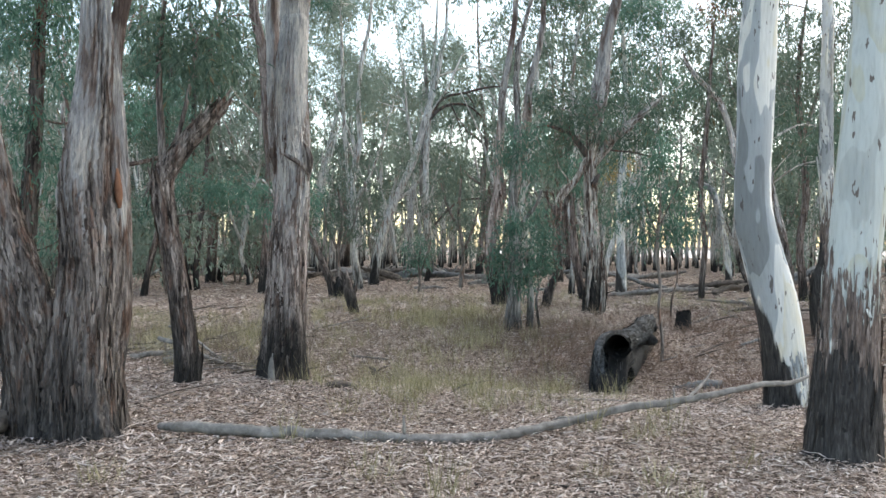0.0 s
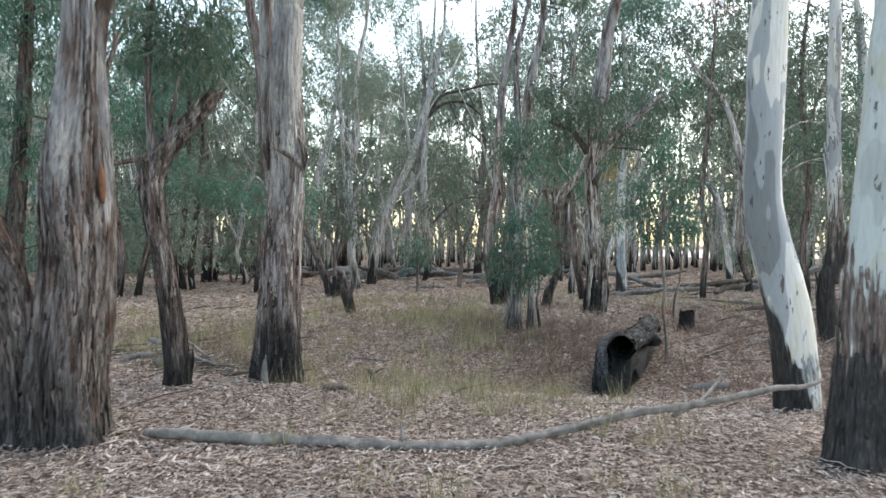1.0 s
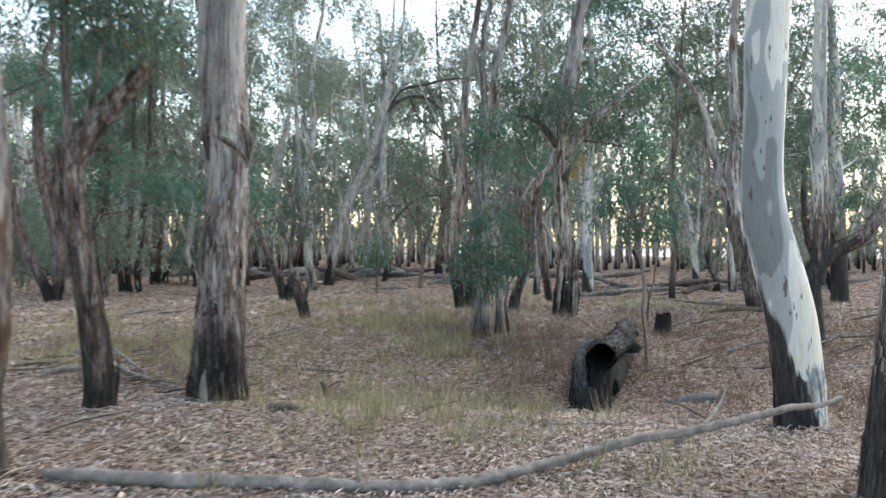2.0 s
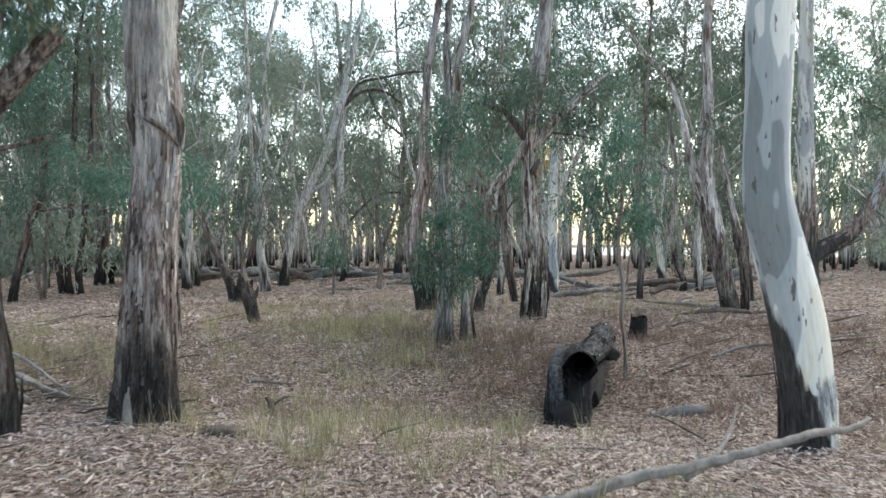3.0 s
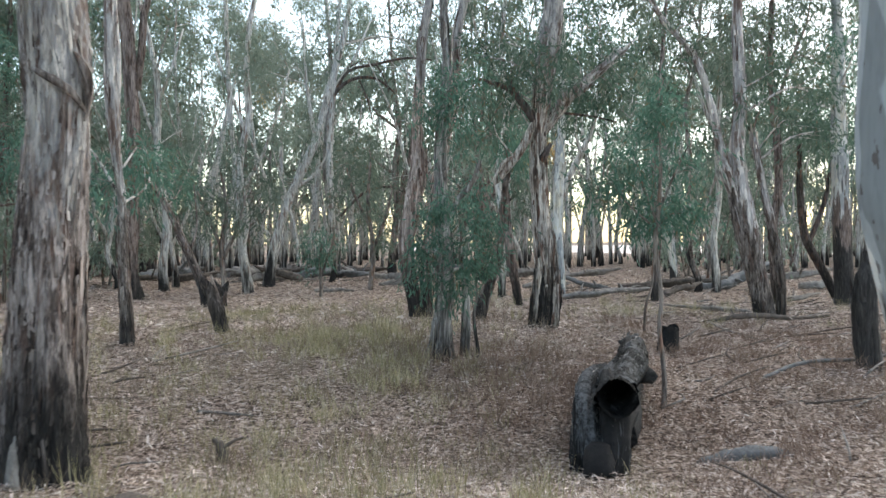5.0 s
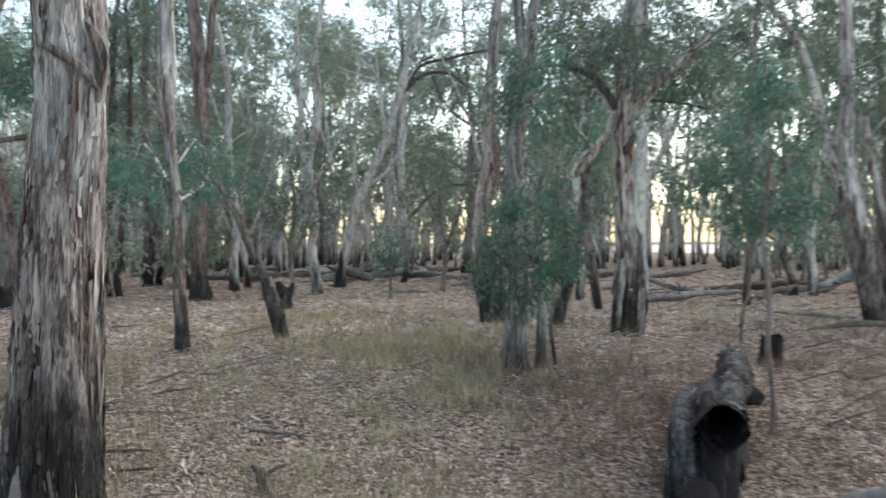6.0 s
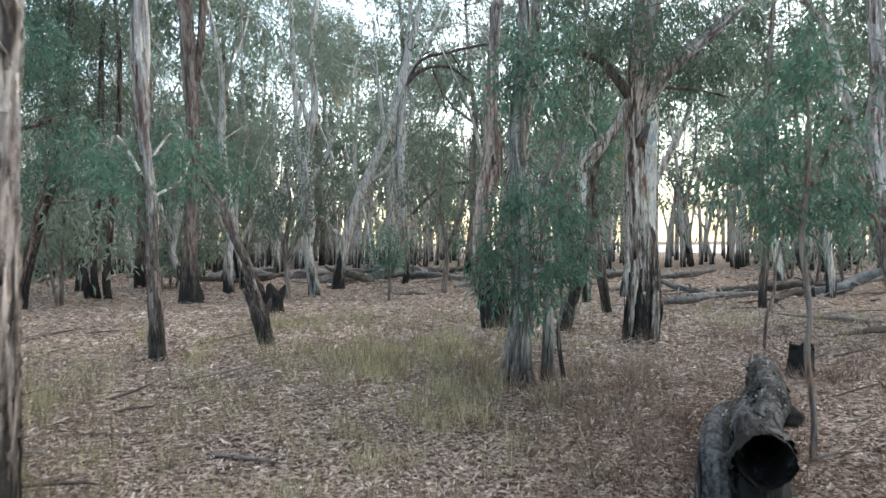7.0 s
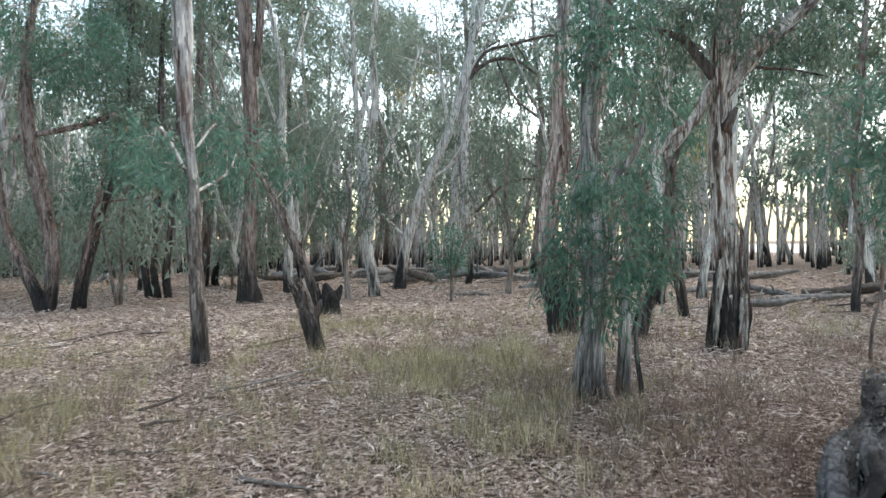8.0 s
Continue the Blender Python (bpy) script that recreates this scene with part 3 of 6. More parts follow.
# ---- the trees that stand near the path ----
gum("gum_tree", "old grey gum with two thick stems and a fire-blackened foot", (-2.90, 6.74), BARK_BIG,
    [[(0.06, 0, -0.13, 0.45), (0.05, 0, 0.06, 0.39), (0.04, 0, 0.31, 0.335), (0.04, 0, 0.67, 0.293), (0.08, 0, 1.03, 0.259), (0.09, 0, 1.44, 0.248), (0.05, 0, 1.80, 0.236), (0.04, 0, 2.11, 0.225), (0.07, 0, 2.38, 0.203), (0.11, 0, 2.70, 0.169), (0.14, 0, 3.10, 0.149), (0.14, 0, 3.46, 0.140)],
     [(-0.30, 0, -0.13, 0.31), (-0.34, 0, 0.31, 0.258), (-0.37, 0, 0.67, 0.265), (-0.43, 0, 1.03, 0.262), (-0.54, 0, 1.35, 0.245), (-0.63, 0, 1.66, 0.225), (-0.70, 0, 1.98, 0.203), (-0.74, 0, 2.29, 0.169), (-0.81, 0, 2.65, 0.158), (-0.90, 0, 3.19, 0.146)],
     [(0.25, 0.12, 0.5, 0.06), (0.26, 0.14, 0.94, 0.099), (0.26, 0.15, 1.30, 0.098), (0.26, 0.16, 1.66, 0.098), (0.24, 0.18, 2.02, 0.097), (0.22, 0.2, 2.38, 0.088), (0.20, 0.22, 2.79, 0.077), (0.21, 0.25, 3.28, 0.068)]],
    dark_mat=WOUND, dark=[[(0.305, 0.045, 1.82, 0.012), (0.30, 0.04, 1.92, 0.03), (0.29, 0.05, 2.02, 0.026), (0.275, 0.07, 2.14, 0.008)]],
    top=9, crown=5, leaf=0.165, seed=11, sides=96, step=0.035, furrow=0.15, rough=0.14, loose=1900, loose_top=1.9)
gum("gum_tree", "thin crooked gum with a bent broken stem and dense crown", (-2.79, 9.20), BARK_GREY,
    [[(-0.0, 0, -0.09, 0.166), (0.01, 0, 0.25, 0.148), (-0.05, 0, 0.74, 0.123), (-0.16, 0, 1.48, 0.117), (-0.26, 0, 2.15, 0.129), (-0.15, 0, 2.43, 0.117), (0.1, 0, 2.74, 0.086), (0.31, 0, 2.98, 0.068)],
     [(-0.24, 0, 2.21, 0.061), (-0.27, 0, 2.7, 0.043), (-0.3, 0, 3.44, 0.037), (-0.24, 0, 4.18, 0.028)],
     [(-0.18, 0, 2.4, 0.031), (0.0, 0, 3.07, 0.025), (0.13, 0, 3.81, 0.018)]],
    blobs=[(0.0, 0, 3.75, 0.43, 0.37), (0.37, 0, 3.81, 0.37, 0.37), (-0.36, 0, 3.81, 0.37, 0.37), (0.07, 0, 4.12, 0.55, 0.31), (0.0, 0, 3.38, 0.37, 0.25), (-0.84, 0.8, 4.28, 0.4, 0.4), (0.28, 0.6, 3.63, 0.26, 0.26)],
    seed=12, leaf_mat=LEAF_DARK, dens=2.2, sides=40, step=0.035, furrow=0.11, rough=0.06, loose=1900)
tall_gum = gum("gum_tree", "tall straight gum with peeling grey and pink bark", (-1.93, 10.16), BARK_TALL,
    [[(-0.0, 0, -0.19, 0.365), (0.0, 0, 0.18, 0.33), (0.04, 0, 0.86, 0.29), (0.08, 0, 1.81, 0.235), (0.14, 0, 2.56, 0.217), (0.1, 0, 3.51, 0.228), (0.15, 0, 4.26, 0.19), (0.16, 0, 4.53, 0.183)],
     [(-0.1, 0.3, 2.31, 0.077), (-0.15, 0.3, 3.22, 0.091), (-0.19, 0.4, 4.08, 0.092), (-0.19, 0.4, 4.64, 0.092)]],
    dark_mat=BARK_GREY, top=11, crown=5, leaf=0.165, seed=13, sides=96, step=0.035, furrow=0.11, rough=0.06, loose=950, loose_top=3.2, dark=[[(0.02, -0.162, 2.73, 0.007), (0.08, -0.198, 2.7, 0.023), (0.17, -0.211, 2.65, 0.03), (0.26, -0.198, 2.59, 0.03), (0.31, -0.153, 2.52, 0.02), (0.34, -0.090, 2.45, 0.007)], [(0.28, -0.135, 2.85, 0.007), (0.33, -0.126, 2.76, 0.03), (0.35, -0.099, 2.66, 0.04), (0.35, -0.090, 2.54, 0.027), (0.33, -0.108, 2.4, 0.007)]])
gum("gum_tree", "smooth pale gum with white and grey patches and black foot", (3.55, 8.90), BARK_PALE,
    [[(0.07, 0, -0.25, 0.275), (0.06, 0, 0.2, 0.248), (0.04, 0, 0.5, 0.242), (-0.02, 0, 0.95, 0.24), (-0.10, 0, 1.3, 0.237), (-0.18, 0, 1.6, 0.232), (-0.25, 0, 1.9, 0.225), (-0.28, 0, 2.2, 0.205), (-0.28, 0, 2.6, 0.198), (-0.26, 0, 3.1, 0.2), (-0.24, 0, 3.7, 0.205), (-0.2, 0, 4.3, 0.19)],
     [(-0.24, 0, 3.51, 0.118), (-0.3, 0, 4.04, 0.106), (-0.31, 0, 4.51, 0.088)]],
    top=10, crown=5, leaf=0.165, seed=14, sides=96, step=0.035, furrow=0.015, rough=0.05, loose=260, loose_top=0.6)
gum("gum_tree", "bluish smooth gum with peeling bark above a charred base", (2.83, 6.00), BARK_BLUE,
    [[(0.0, 0, -0.11, 0.331), (0.01, 0, 0.13, 0.285), (0.04, 0, 0.69, 0.229), (0.08, 0, 1.33, 0.205), (0.14, 0, 2.05, 0.188), (0.19, 0, 2.78, 0.16), (0.23, 0, 3.26, 0.144)]],
    top=10, crown=4, leaf=0.165, seed=15, sides=96, step=0.035, furrow=0.03, rough=0.05, loose=700, loose_top=1.3)
gum("gum_tree", "grey gum wrapped in hanging bluish green leaves", (1.25, 14.40), BARK_ASH,
    [[(-0.08, 0, -0.12, 0.25), (-0.07, 0, 0.04, 0.195), (-0.06, 0, 0.22, 0.155), (-0.05, 0, 0.44, 0.135), (-0.02, 0, 0.67, 0.128), (-0.01, 0, 1.00, 0.122), (-0.01, 0, 1.33, 0.111), (-0.03, 0, 1.66, 0.100), (-0.04, 0, 1.94, 0.094), (-0.06, 0, 2.27, 0.083), (-0.05, 0, 2.66, 0.072), (-0.01, 0, 3.10, 0.061), (0.02, 0, 3.55, 0.050)],
     [(0.20, 0.05, -0.08, 0.045), (0.20, 0.05, 0.08, 0.035), (0.22, 0, 0.44, 0.039), (0.23, 0, 0.77, 0.039), (0.20, 0, 1.11, 0.033)],
     [(0.26, 0, -0.08, 0.04), (0.26, 0, 0.08, 0.033), (0.27, 0, 0.44, 0.033), (0.26, 0, 0.72, 0.033), (0.25, 0, 1.05, 0.025)],
     [(0.39, 0, -0.08, 0.03), (0.38, 0, 0.11, 0.025), (0.35, 0, 0.33, 0.022), (0.34, 0, 0.55, 0.019), (0.38, 0, 0.75, 0.017), (0.35, 0, 0.99, 0.014)],
     [(-0.03, 0, 1.55, 0.039), (0.14, 0, 1.89, 0.039), (0.33, 0, 2.11, 0.033), (0.42, 0, 2.38, 0.028)]],
    blobs=[(0.04, -0.2, 3.21, 0.25, 0.22), (-0.22, -0.1, 3.00, 0.21, 0.22), (0.23, 0.0, 2.99, 0.19, 0.28), (0.06, -0.3, 2.72, 0.27, 0.20), (-0.07, 0.0, 3.44, 0.19, 0.13), (0.29, 0.1, 3.38, 0.17, 0.17), (0.33, 0.1, 2.05, 0.19, 0.17), (0.05, -0.4, 1.91, 0.25, 0.19), (0.33, -0.2, 1.72, 0.23, 0.20), (-0.20, -0.2, 1.72, 0.18, 0.20), (0.55, 0.1, 1.72, 0.16, 0.19), (0.44, -0.1, 1.38, 0.21, 0.20), (-0.14, -0.3, 1.39, 0.22, 0.20), (0.16, -0.4, 1.27, 0.26, 0.20), (-0.30, -0.1, 1.28, 0.11, 0.17), (0.58, 0.1, 1.24, 0.10, 0.17), (0.33, -0.2, 1.08, 0.16, 0.13), (-0.26, -0.1, 1.00, 0.10, 0.10), (0.08, -0.3, 0.94, 0.13, 0.09)],
    seed=16, dens=1.3, leaf=0.10, top=8, crown=2, spread=0.8, sides=36, step=0.06, furrow=0.1, rough=0.1, loose=500)
gum("gum_tree", "two-stemmed gum with torn pinkish bark", (1.15, 18.00), BARK_TORN,
    [[(0.02, 0, -0.2, 0.17), (0.01, 0, -0.05, 0.145), (-0.05, 0, 0.37, 0.127), (-0.13, 0, 0.85, 0.135), (-0.14, 0, 1.33, 0.143), (-0.08, 0, 1.72, 0.151), (-0.00, 0, 2.12, 0.167), (0.06, 0, 2.44, 0.159), (0.03, 0, 2.91, 0.111), (0.05, 0, 3.47, 0.095), (0.09, 0, 4.02, 0.087), (0.14, 0, 4.66, 0.080)],
     [(0.19, 0, -0.15, 0.115), (0.17, 0, 0.37, 0.103), (0.17, 0, 0.85, 0.103), (0.22, 0, 1.40, 0.103), (0.30, 0, 1.96, 0.103), (0.40, 0, 2.51, 0.103), (0.51, 0, 3.07, 0.111), (0.59, 0, 3.62, 0.103), (0.65, 0, 4.18, 0.095), (0.69, 0, 4.66, 0.087)]],
    top=11, crown=5, leaf=0.165, seed=17, sides=28, step=0.08, furrow=0.1, rough=0.08, loose=500)
gum("gum_tree", "leaning thin gum with a swollen foot", (2.10, 17.80), BARK_GREY,
    [[(0.02, 0, -0.15, 0.13), (0.06, 0, 0.04, 0.117), (0.13, 0, 0.33, 0.109), (0.24, 0, 0.63, 0.070), (0.36, 0, 0.94, 0.063), (0.42, 0, 1.33, 0.055), (0.44, 0, 1.73, 0.047), (0.48, 0, 2.12, 0.039), (0.55, 0, 2.51, 0.031)]],
    blobs=[(0.55, 0, 2.6, 0.4, 0.4), (0.45, 0, 3.0, 0.4, 0.4)],
    leaf=0.13, seed=18, sides=20, step=0.08, furrow=0.1, rough=0.08, loose=300)
gum("gum_tree", "burnt split gum with dark limbs and a snapped branch", (3.00, 16.90), BARK_SPLIT,
    [[(-0.02, 0, -0.15, 0.24), (-0.02, 0, 0.0, 0.20), (0.02, 0, 0.46, 0.18), (0.03, 0, 0.89, 0.165), (0.00, 0, 1.33, 0.166), (-0.03, 0, 1.83, 0.152), (-0.05, 0, 2.27, 0.152), (-0.05, 0, 2.70, 0.144), (-0.05, 0, 3.06, 0.130), (-0.01, 0, 3.35, 0.159), (0.02, 0, 3.71, 0.173), (0.09, 0, 4.07, 0.173), (0.14, 0, 4.36, 0.180)],
     [(-0.20, -0.05, -0.15, 0.09), (-0.18, -0.06, 0.0, 0.075), (-0.13, -0.08, 0.46, 0.072), (-0.08, -0.08, 0.82, 0.06), (-0.05, -0.06, 1.18, 0.051)],
     [(0.16, -0.06, -0.15, 0.085), (0.15, -0.08, 0.0, 0.072), (0.19, -0.08, 0.42, 0.065), (0.18, -0.06, 0.89, 0.058), (0.13, -0.06, 1.33, 0.043)],
     [(-0.03, 0, 3.16, 0.09), (-0.16, 0, 3.02, 0.075), (-0.33, 0, 2.70, 0.078), (-0.51, 0, 2.47, 0.08), (-0.66, 0, 2.27, 0.062), (-0.79, 0, 2.16, 0.029)],
     [(-0.47, -0.05, 2.56, 0.043), (-0.60, -0.05, 2.50, 0.036), (-0.80, -0.05, 2.16, 0.014)],
     [(-0.05, 0, 2.92, 0.11), (0.22, 0, 3.28, 0.110), (0.40, 0, 3.49, 0.101), (0.65, 0, 3.71, 0.087), (0.91, 0, 3.92, 0.065), (1.24, 0, 4.21, 0.043)]],
    blobs=[(-0.51, 0.0, 3.97, 0.45, 0.34), (0.44, 0.4, 4.23, 0.46, 0.31), (0.54, 0.0, 3.82, 0.45, 0.34), (0.92, 0.3, 3.57, 0.42, 0.39), (1.14, 0.0, 3.89, 0.45, 0.38), (-0.65, 0.5, 3.09, 0.23, 0.47), (-0.40, -0.5, 4.06, 0.36, 0.28), (0.63, 0.9, 3.38, 0.33, 0.33), (-0.83, 0.9, 4.27, 0.48, 0.33), (-0.19, -0.9, 3.96, 0.48, 0.28), (1.12, 0.9, 4.34, 0.48, 0.33), (-0.45, 0.3, 3.59, 0.34, 0.27), (-0.30, -0.4, 3.79, 0.36, 0.29), (0.17, -0.3, 3.61, 0.40, 0.29), (0.74, 0.4, 3.53, 0.39, 0.28), (1.40, 0.5, 3.62, 0.35, 0.31), (-0.88, 0.5, 3.87, 0.35, 0.28), (-0.65, 0.0, 4.34, 0.52, 0.27), (0.28, 0.4, 4.46, 0.54, 0.28), (1.07, 0.0, 4.34, 0.52, 0.30)],
    seed=19, dens=0.8, leaf=0.115, leaf_mat=LEAF_DARK, top=9, crown=2, sides=36, step=0.07, furrow=0.13, rough=0.1, loose=700,
    dark=[[(-0.10, 0, 3.13, 0.072), (-0.32, 0, 3.42, 0.058), (-0.47, 0, 3.60, 0.054), (-0.65, 0, 3.66, 0.043), (-0.79, 0, 3.71, 0.032), (-0.94, 0, 3.75, 0.022), (-1.2, 0, 3.70, 0.012)], [(-0.47, 0, 3.60, 0.029), (-0.46, 0, 3.93, 0.018)], [(0.10, 0, 3.28, 0.022), (0.51, 0, 3.24, 0.022), (0.80, 0, 3.21, 0.014), (1.16, 0, 3.13, 0.011)], [(-0.03, -0.08, 2.52, 0.085), (0.05, -0.12, 2.66, 0.051), (0.10, -0.14, 2.78, 0.025)]])
gum("gum_tree", "thin bent brown gum behind the burnt one", (3.62, 22.00), BARK_RED,
    [[(0.02, 0, -0.12, 0.13), (0.0, 0, 0.06, 0.105), (-0.06, 0, 0.45, 0.11), (-0.15, 0, 0.94, 0.118), (-0.20, 0, 1.43, 0.11), (-0.24, 0, 1.92, 0.09), (-0.26, 0, 2.4, 0.07), (-0.30, 0, 3.0, 0.05)]],
    blobs=[(-0.3, 0, 3.2, 0.5, 0.4), (0.0, 0.3, 3.6, 0.5, 0.4)],
    leaf=0.15, seed=77, sides=16, step=0.1, furrow=0.1, rough=0.08, loose=200)
gum("gum_tree", "slim forked gum with cream upper stems and grey foot", (-2.98, 16.29), BARK_SLIM,
    [[(0.03, 0, -0.16, 0.17), (0.03, 0, -0.06, 0.143), (0.02, 0, 0.15, 0.116), (0.01, 0, 0.56, 0.095), (-0.02, 0, 0.97, 0.088), (-0.04, 0, 1.38, 0.082), (-0.04, 0, 1.78, 0.068), (-0.05, 0, 2.12, 0.056), (-0.10, 0, 2.53, 0.068), (-0.13, 0, 3.01, 0.095), (-0.15, 0, 3.41, 0.109), (-0.16, 0, 3.82, 0.109), (-0.16, 0, 4.36, 0.102)],
     [(-0.13, 0, 3.12, 0.043), (-0.07, 0, 3.62, 0.043), (-0.1, 0, 4.53, 0.037)]],
    blobs=[(-0.44, 0, 2.27, 0.32, 0.25), (-0.94, 1, 2.58, 0.39, 0.27), (-0.03, 0.8, 2.79, 0.38, 0.27), (0.08, 1.2, 2.51, 0.36, 0.28)],
    top=10, crown=4, leaf=0.155, seed=20, sides=28, step=0.08, furrow=0.1, rough=0.08, loose=500)
gum("dead_tree", "short broken leaning stub with a horned top", (-1.80, 16.95), BARK_GREY,
    [[(0.05, 0, -0.12, 0.15), (0.02, 0, 0.06, 0.115), (-0.04, 0, 0.25, 0.105), (-0.08, 0, 0.43, 0.12), (-0.12, 0, 0.55, 0.09), (-0.17, 0, 0.64, 0.03)],
     [(-0.04, 0, 0.36, 0.08), (0.04, 0, 0.49, 0.05), (0.08, 0, 0.62, 0.015)]],
    seed=21, sides=20, step=0.06, furrow=0.1, rough=0.18, loose=300)
gum("gum_tree", "thin grey stem leaning far over", (-2.95, 22.00), BARK_GREY,
    [[(0.09, 0, -0.12, 0.13), (0.06, 0, 0.10, 0.115), (0.02, 0, 0.37, 0.110), (-0.09, 0, 0.68, 0.100), (-0.30, 0, 1.19, 0.090), (-0.50, 0, 1.65, 0.075), (-0.77, 0, 2.21, 0.060), (-1.06, 0, 2.67, 0.045), (-1.25, 0, 3.1, 0.03)],
     [(-0.25, 0, 1.1, 0.03), (-0.1, 0, 1.7, 0.025), (-0.15, 0, 2.5, 0.015)]],
    blobs=[(-1.15, 0, 3.0, 0.5, 0.38), (-0.8, 0.5, 2.9, 0.5, 0.42), (-0.55, 1, 2.6, 0.4, 0.33)],
    leaf=0.15, seed=61, sides=14, step=0.08, furrow=0.1, rough=0.1, loose=300)
gum("dead_tree", "squat burnt black stump with broken horns", (-2.62, 22.00), BARK_DARK,
    [[(0, 0, -0.1, 0.21), (0.0, 0, 0.12, 0.18), (-0.02, 0, 0.3, 0.19), (-0.06, 0, 0.42, 0.12), (-0.12, 0, 0.55, 0.05)],
     [(0.02, 0, 0.22, 0.1), (0.12, 0, 0.38, 0.07), (0.19, 0, 0.52, 0.02)], [(0.0, -0.1, 0.25, 0.07), (0.02, -0.18, 0.4, 0.03)]],
    seed=76, sides=20, step=0.06, furrow=0.14, rough=0.25, loose=0)
gum("gum_tree", "pale twisted gum with shed bark", (-5.70, 31.00), BARK_WHITE,
    [[(0.02, 0, -0.1, 0.217), (0.02, 0, 0.19, 0.189), (-0.01, 0, 0.8, 0.146), (0.1, 0, 1.99, 0.131), (-0.02, 0, 3.34, 0.124), (-0.15, 0, 4.69, 0.124), (-0.04, 0, 5.87, 0.109), (-0.28, 0, 7.22, 0.095), (-0.55, 0, 8.73, 0.073)],
     [(-0.08, 0, 4.52, 0.066), (-0.55, 0, 5.53, 0.051), (-0.87, 0, 6.72, 0.036)],
     [(-0.14, 0, 5.7, 0.058), (0.31, 0, 6.88, 0.044), (0.66, 0, 8.06, 0.029)]],
    blobs=[(0.47, 0, 6.54, 0.59, 0.51), (-0.7, 0, 7.05, 0.68, 0.51), (0.15, 0, 7.72, 0.68, 0.51), (0.42, 1, 4.99, 0.62, 0.53), (-0.54, 0, 5.7, 0.51, 0.42)],
    top=12, crown=1, leaf=0.155, leaf_mat=LEAF_FAR, seed=62, sides=16, step=0.2, furrow=0.1, rough=0.08, loose=500)
gum("gum_tree", "smooth bluish white gum behind the burnt one", (5.46, 26.00), BARK_PALE,
    [[(0.02, 0, -0.1, 0.197), (0.02, 0, 0.7, 0.171), (0.0, 0, 1.64, 0.144), (0.02, 0, 2.88, 0.144), (0.08, 0, 4.12, 0.131), (0.18, 0, 5.37, 0.105), (0.15, 0, 6.92, 0.085), (0.07, 0, 8.16, 0.066)]],
    blobs=[(0.46, 0, 5.84, 0.69, 0.61), (-0.33, 0, 6.6, 0.69, 0.61), (0.31, 0, 7.23, 0.76, 0.61), (0.78, 0, 4.75, 0.61, 0.46)],
    top=10, crown=4, leaf=0.155, seed=63, sides=16, step=0.2, furrow=0.02, rough=0.08, loose=500)
gum("dead_tree", "white curved snapped stem", (10.12, 30.00), BARK_PALE,
    [[(0.02, 0, -0.1, 0.148), (0.02, 0, 0.48, 0.129), (-0.04, 0, 1.16, 0.121), (-0.22, 0, 2.16, 0.121), (-0.46, 0, 3.16, 0.121), (-0.71, 0, 3.56, 0.103), (-0.91, 0, 3.68, 0.043)]],
    seed=64, sides=14, step=0.15, furrow=0.02, rough=0.08, loose=500)
gum("gum_tree", "pale gum leaning through the far foliage", (5.32, 28.00), BARK_WHITE,
    [[(-0.0, 0, -0.1, 0.162), (-0.0, 0, 0.27, 0.141), (0.15, 0, 1.11, 0.116), (0.53, 0, 2.16, 0.109), (0.84, 0, 3.05, 0.109), (1.29, 0, 3.94, 0.103), (1.67, 0, 4.84, 0.083), (1.87, 0, 6.03, 0.058), (1.98, 0, 7.22, 0.039)],
     [(1.29, 0, 3.94, 0.051), (1.14, 0, 4.84, 0.039), (1.3, 0, 5.74, 0.026)]],
    blobs=[(1.9, 0, 5.88, 0.67, 0.6), (2.35, 0, 6.48, 0.67, 0.52), (1.3, 0, 6.03, 0.6, 0.52), (2.04, 0, 4.99, 0.6, 0.45), (1.6, 0, 6.93, 0.75, 0.6)],
    top=9, crown=3, leaf=0.165, seed=65, sides=14, step=0.2, furrow=0.1, rough=0.08, loose=500)
gum("young_gum", "small light green bushy gum", (-0.75, 27.00), BARK_YOUNG,
    [[(0.01, 0, -0.1, 0.056), (0.01, 0, 0.33, 0.049), (-0.01, 0, 1.05, 0.037), (0.07, 0, 1.62, 0.025)],
     [(0.03, 0, 0.62, 0.031), (0.28, 0, 1.33, 0.025), (0.38, 0, 1.76, 0.012)]],
    blobs=[(-0.08, 0, 1.47, 0.5, 0.5), (0.26, 0.5, 1.54, 0.44, 0.44), (-0.29, 0, 1.12, 0.36, 0.36), (0.13, 0, 1.04, 0.43, 0.36)],
    leaf=0.14, seed=66, sides=8, step=0.15, furrow=0, rough=0.08, loose=500)
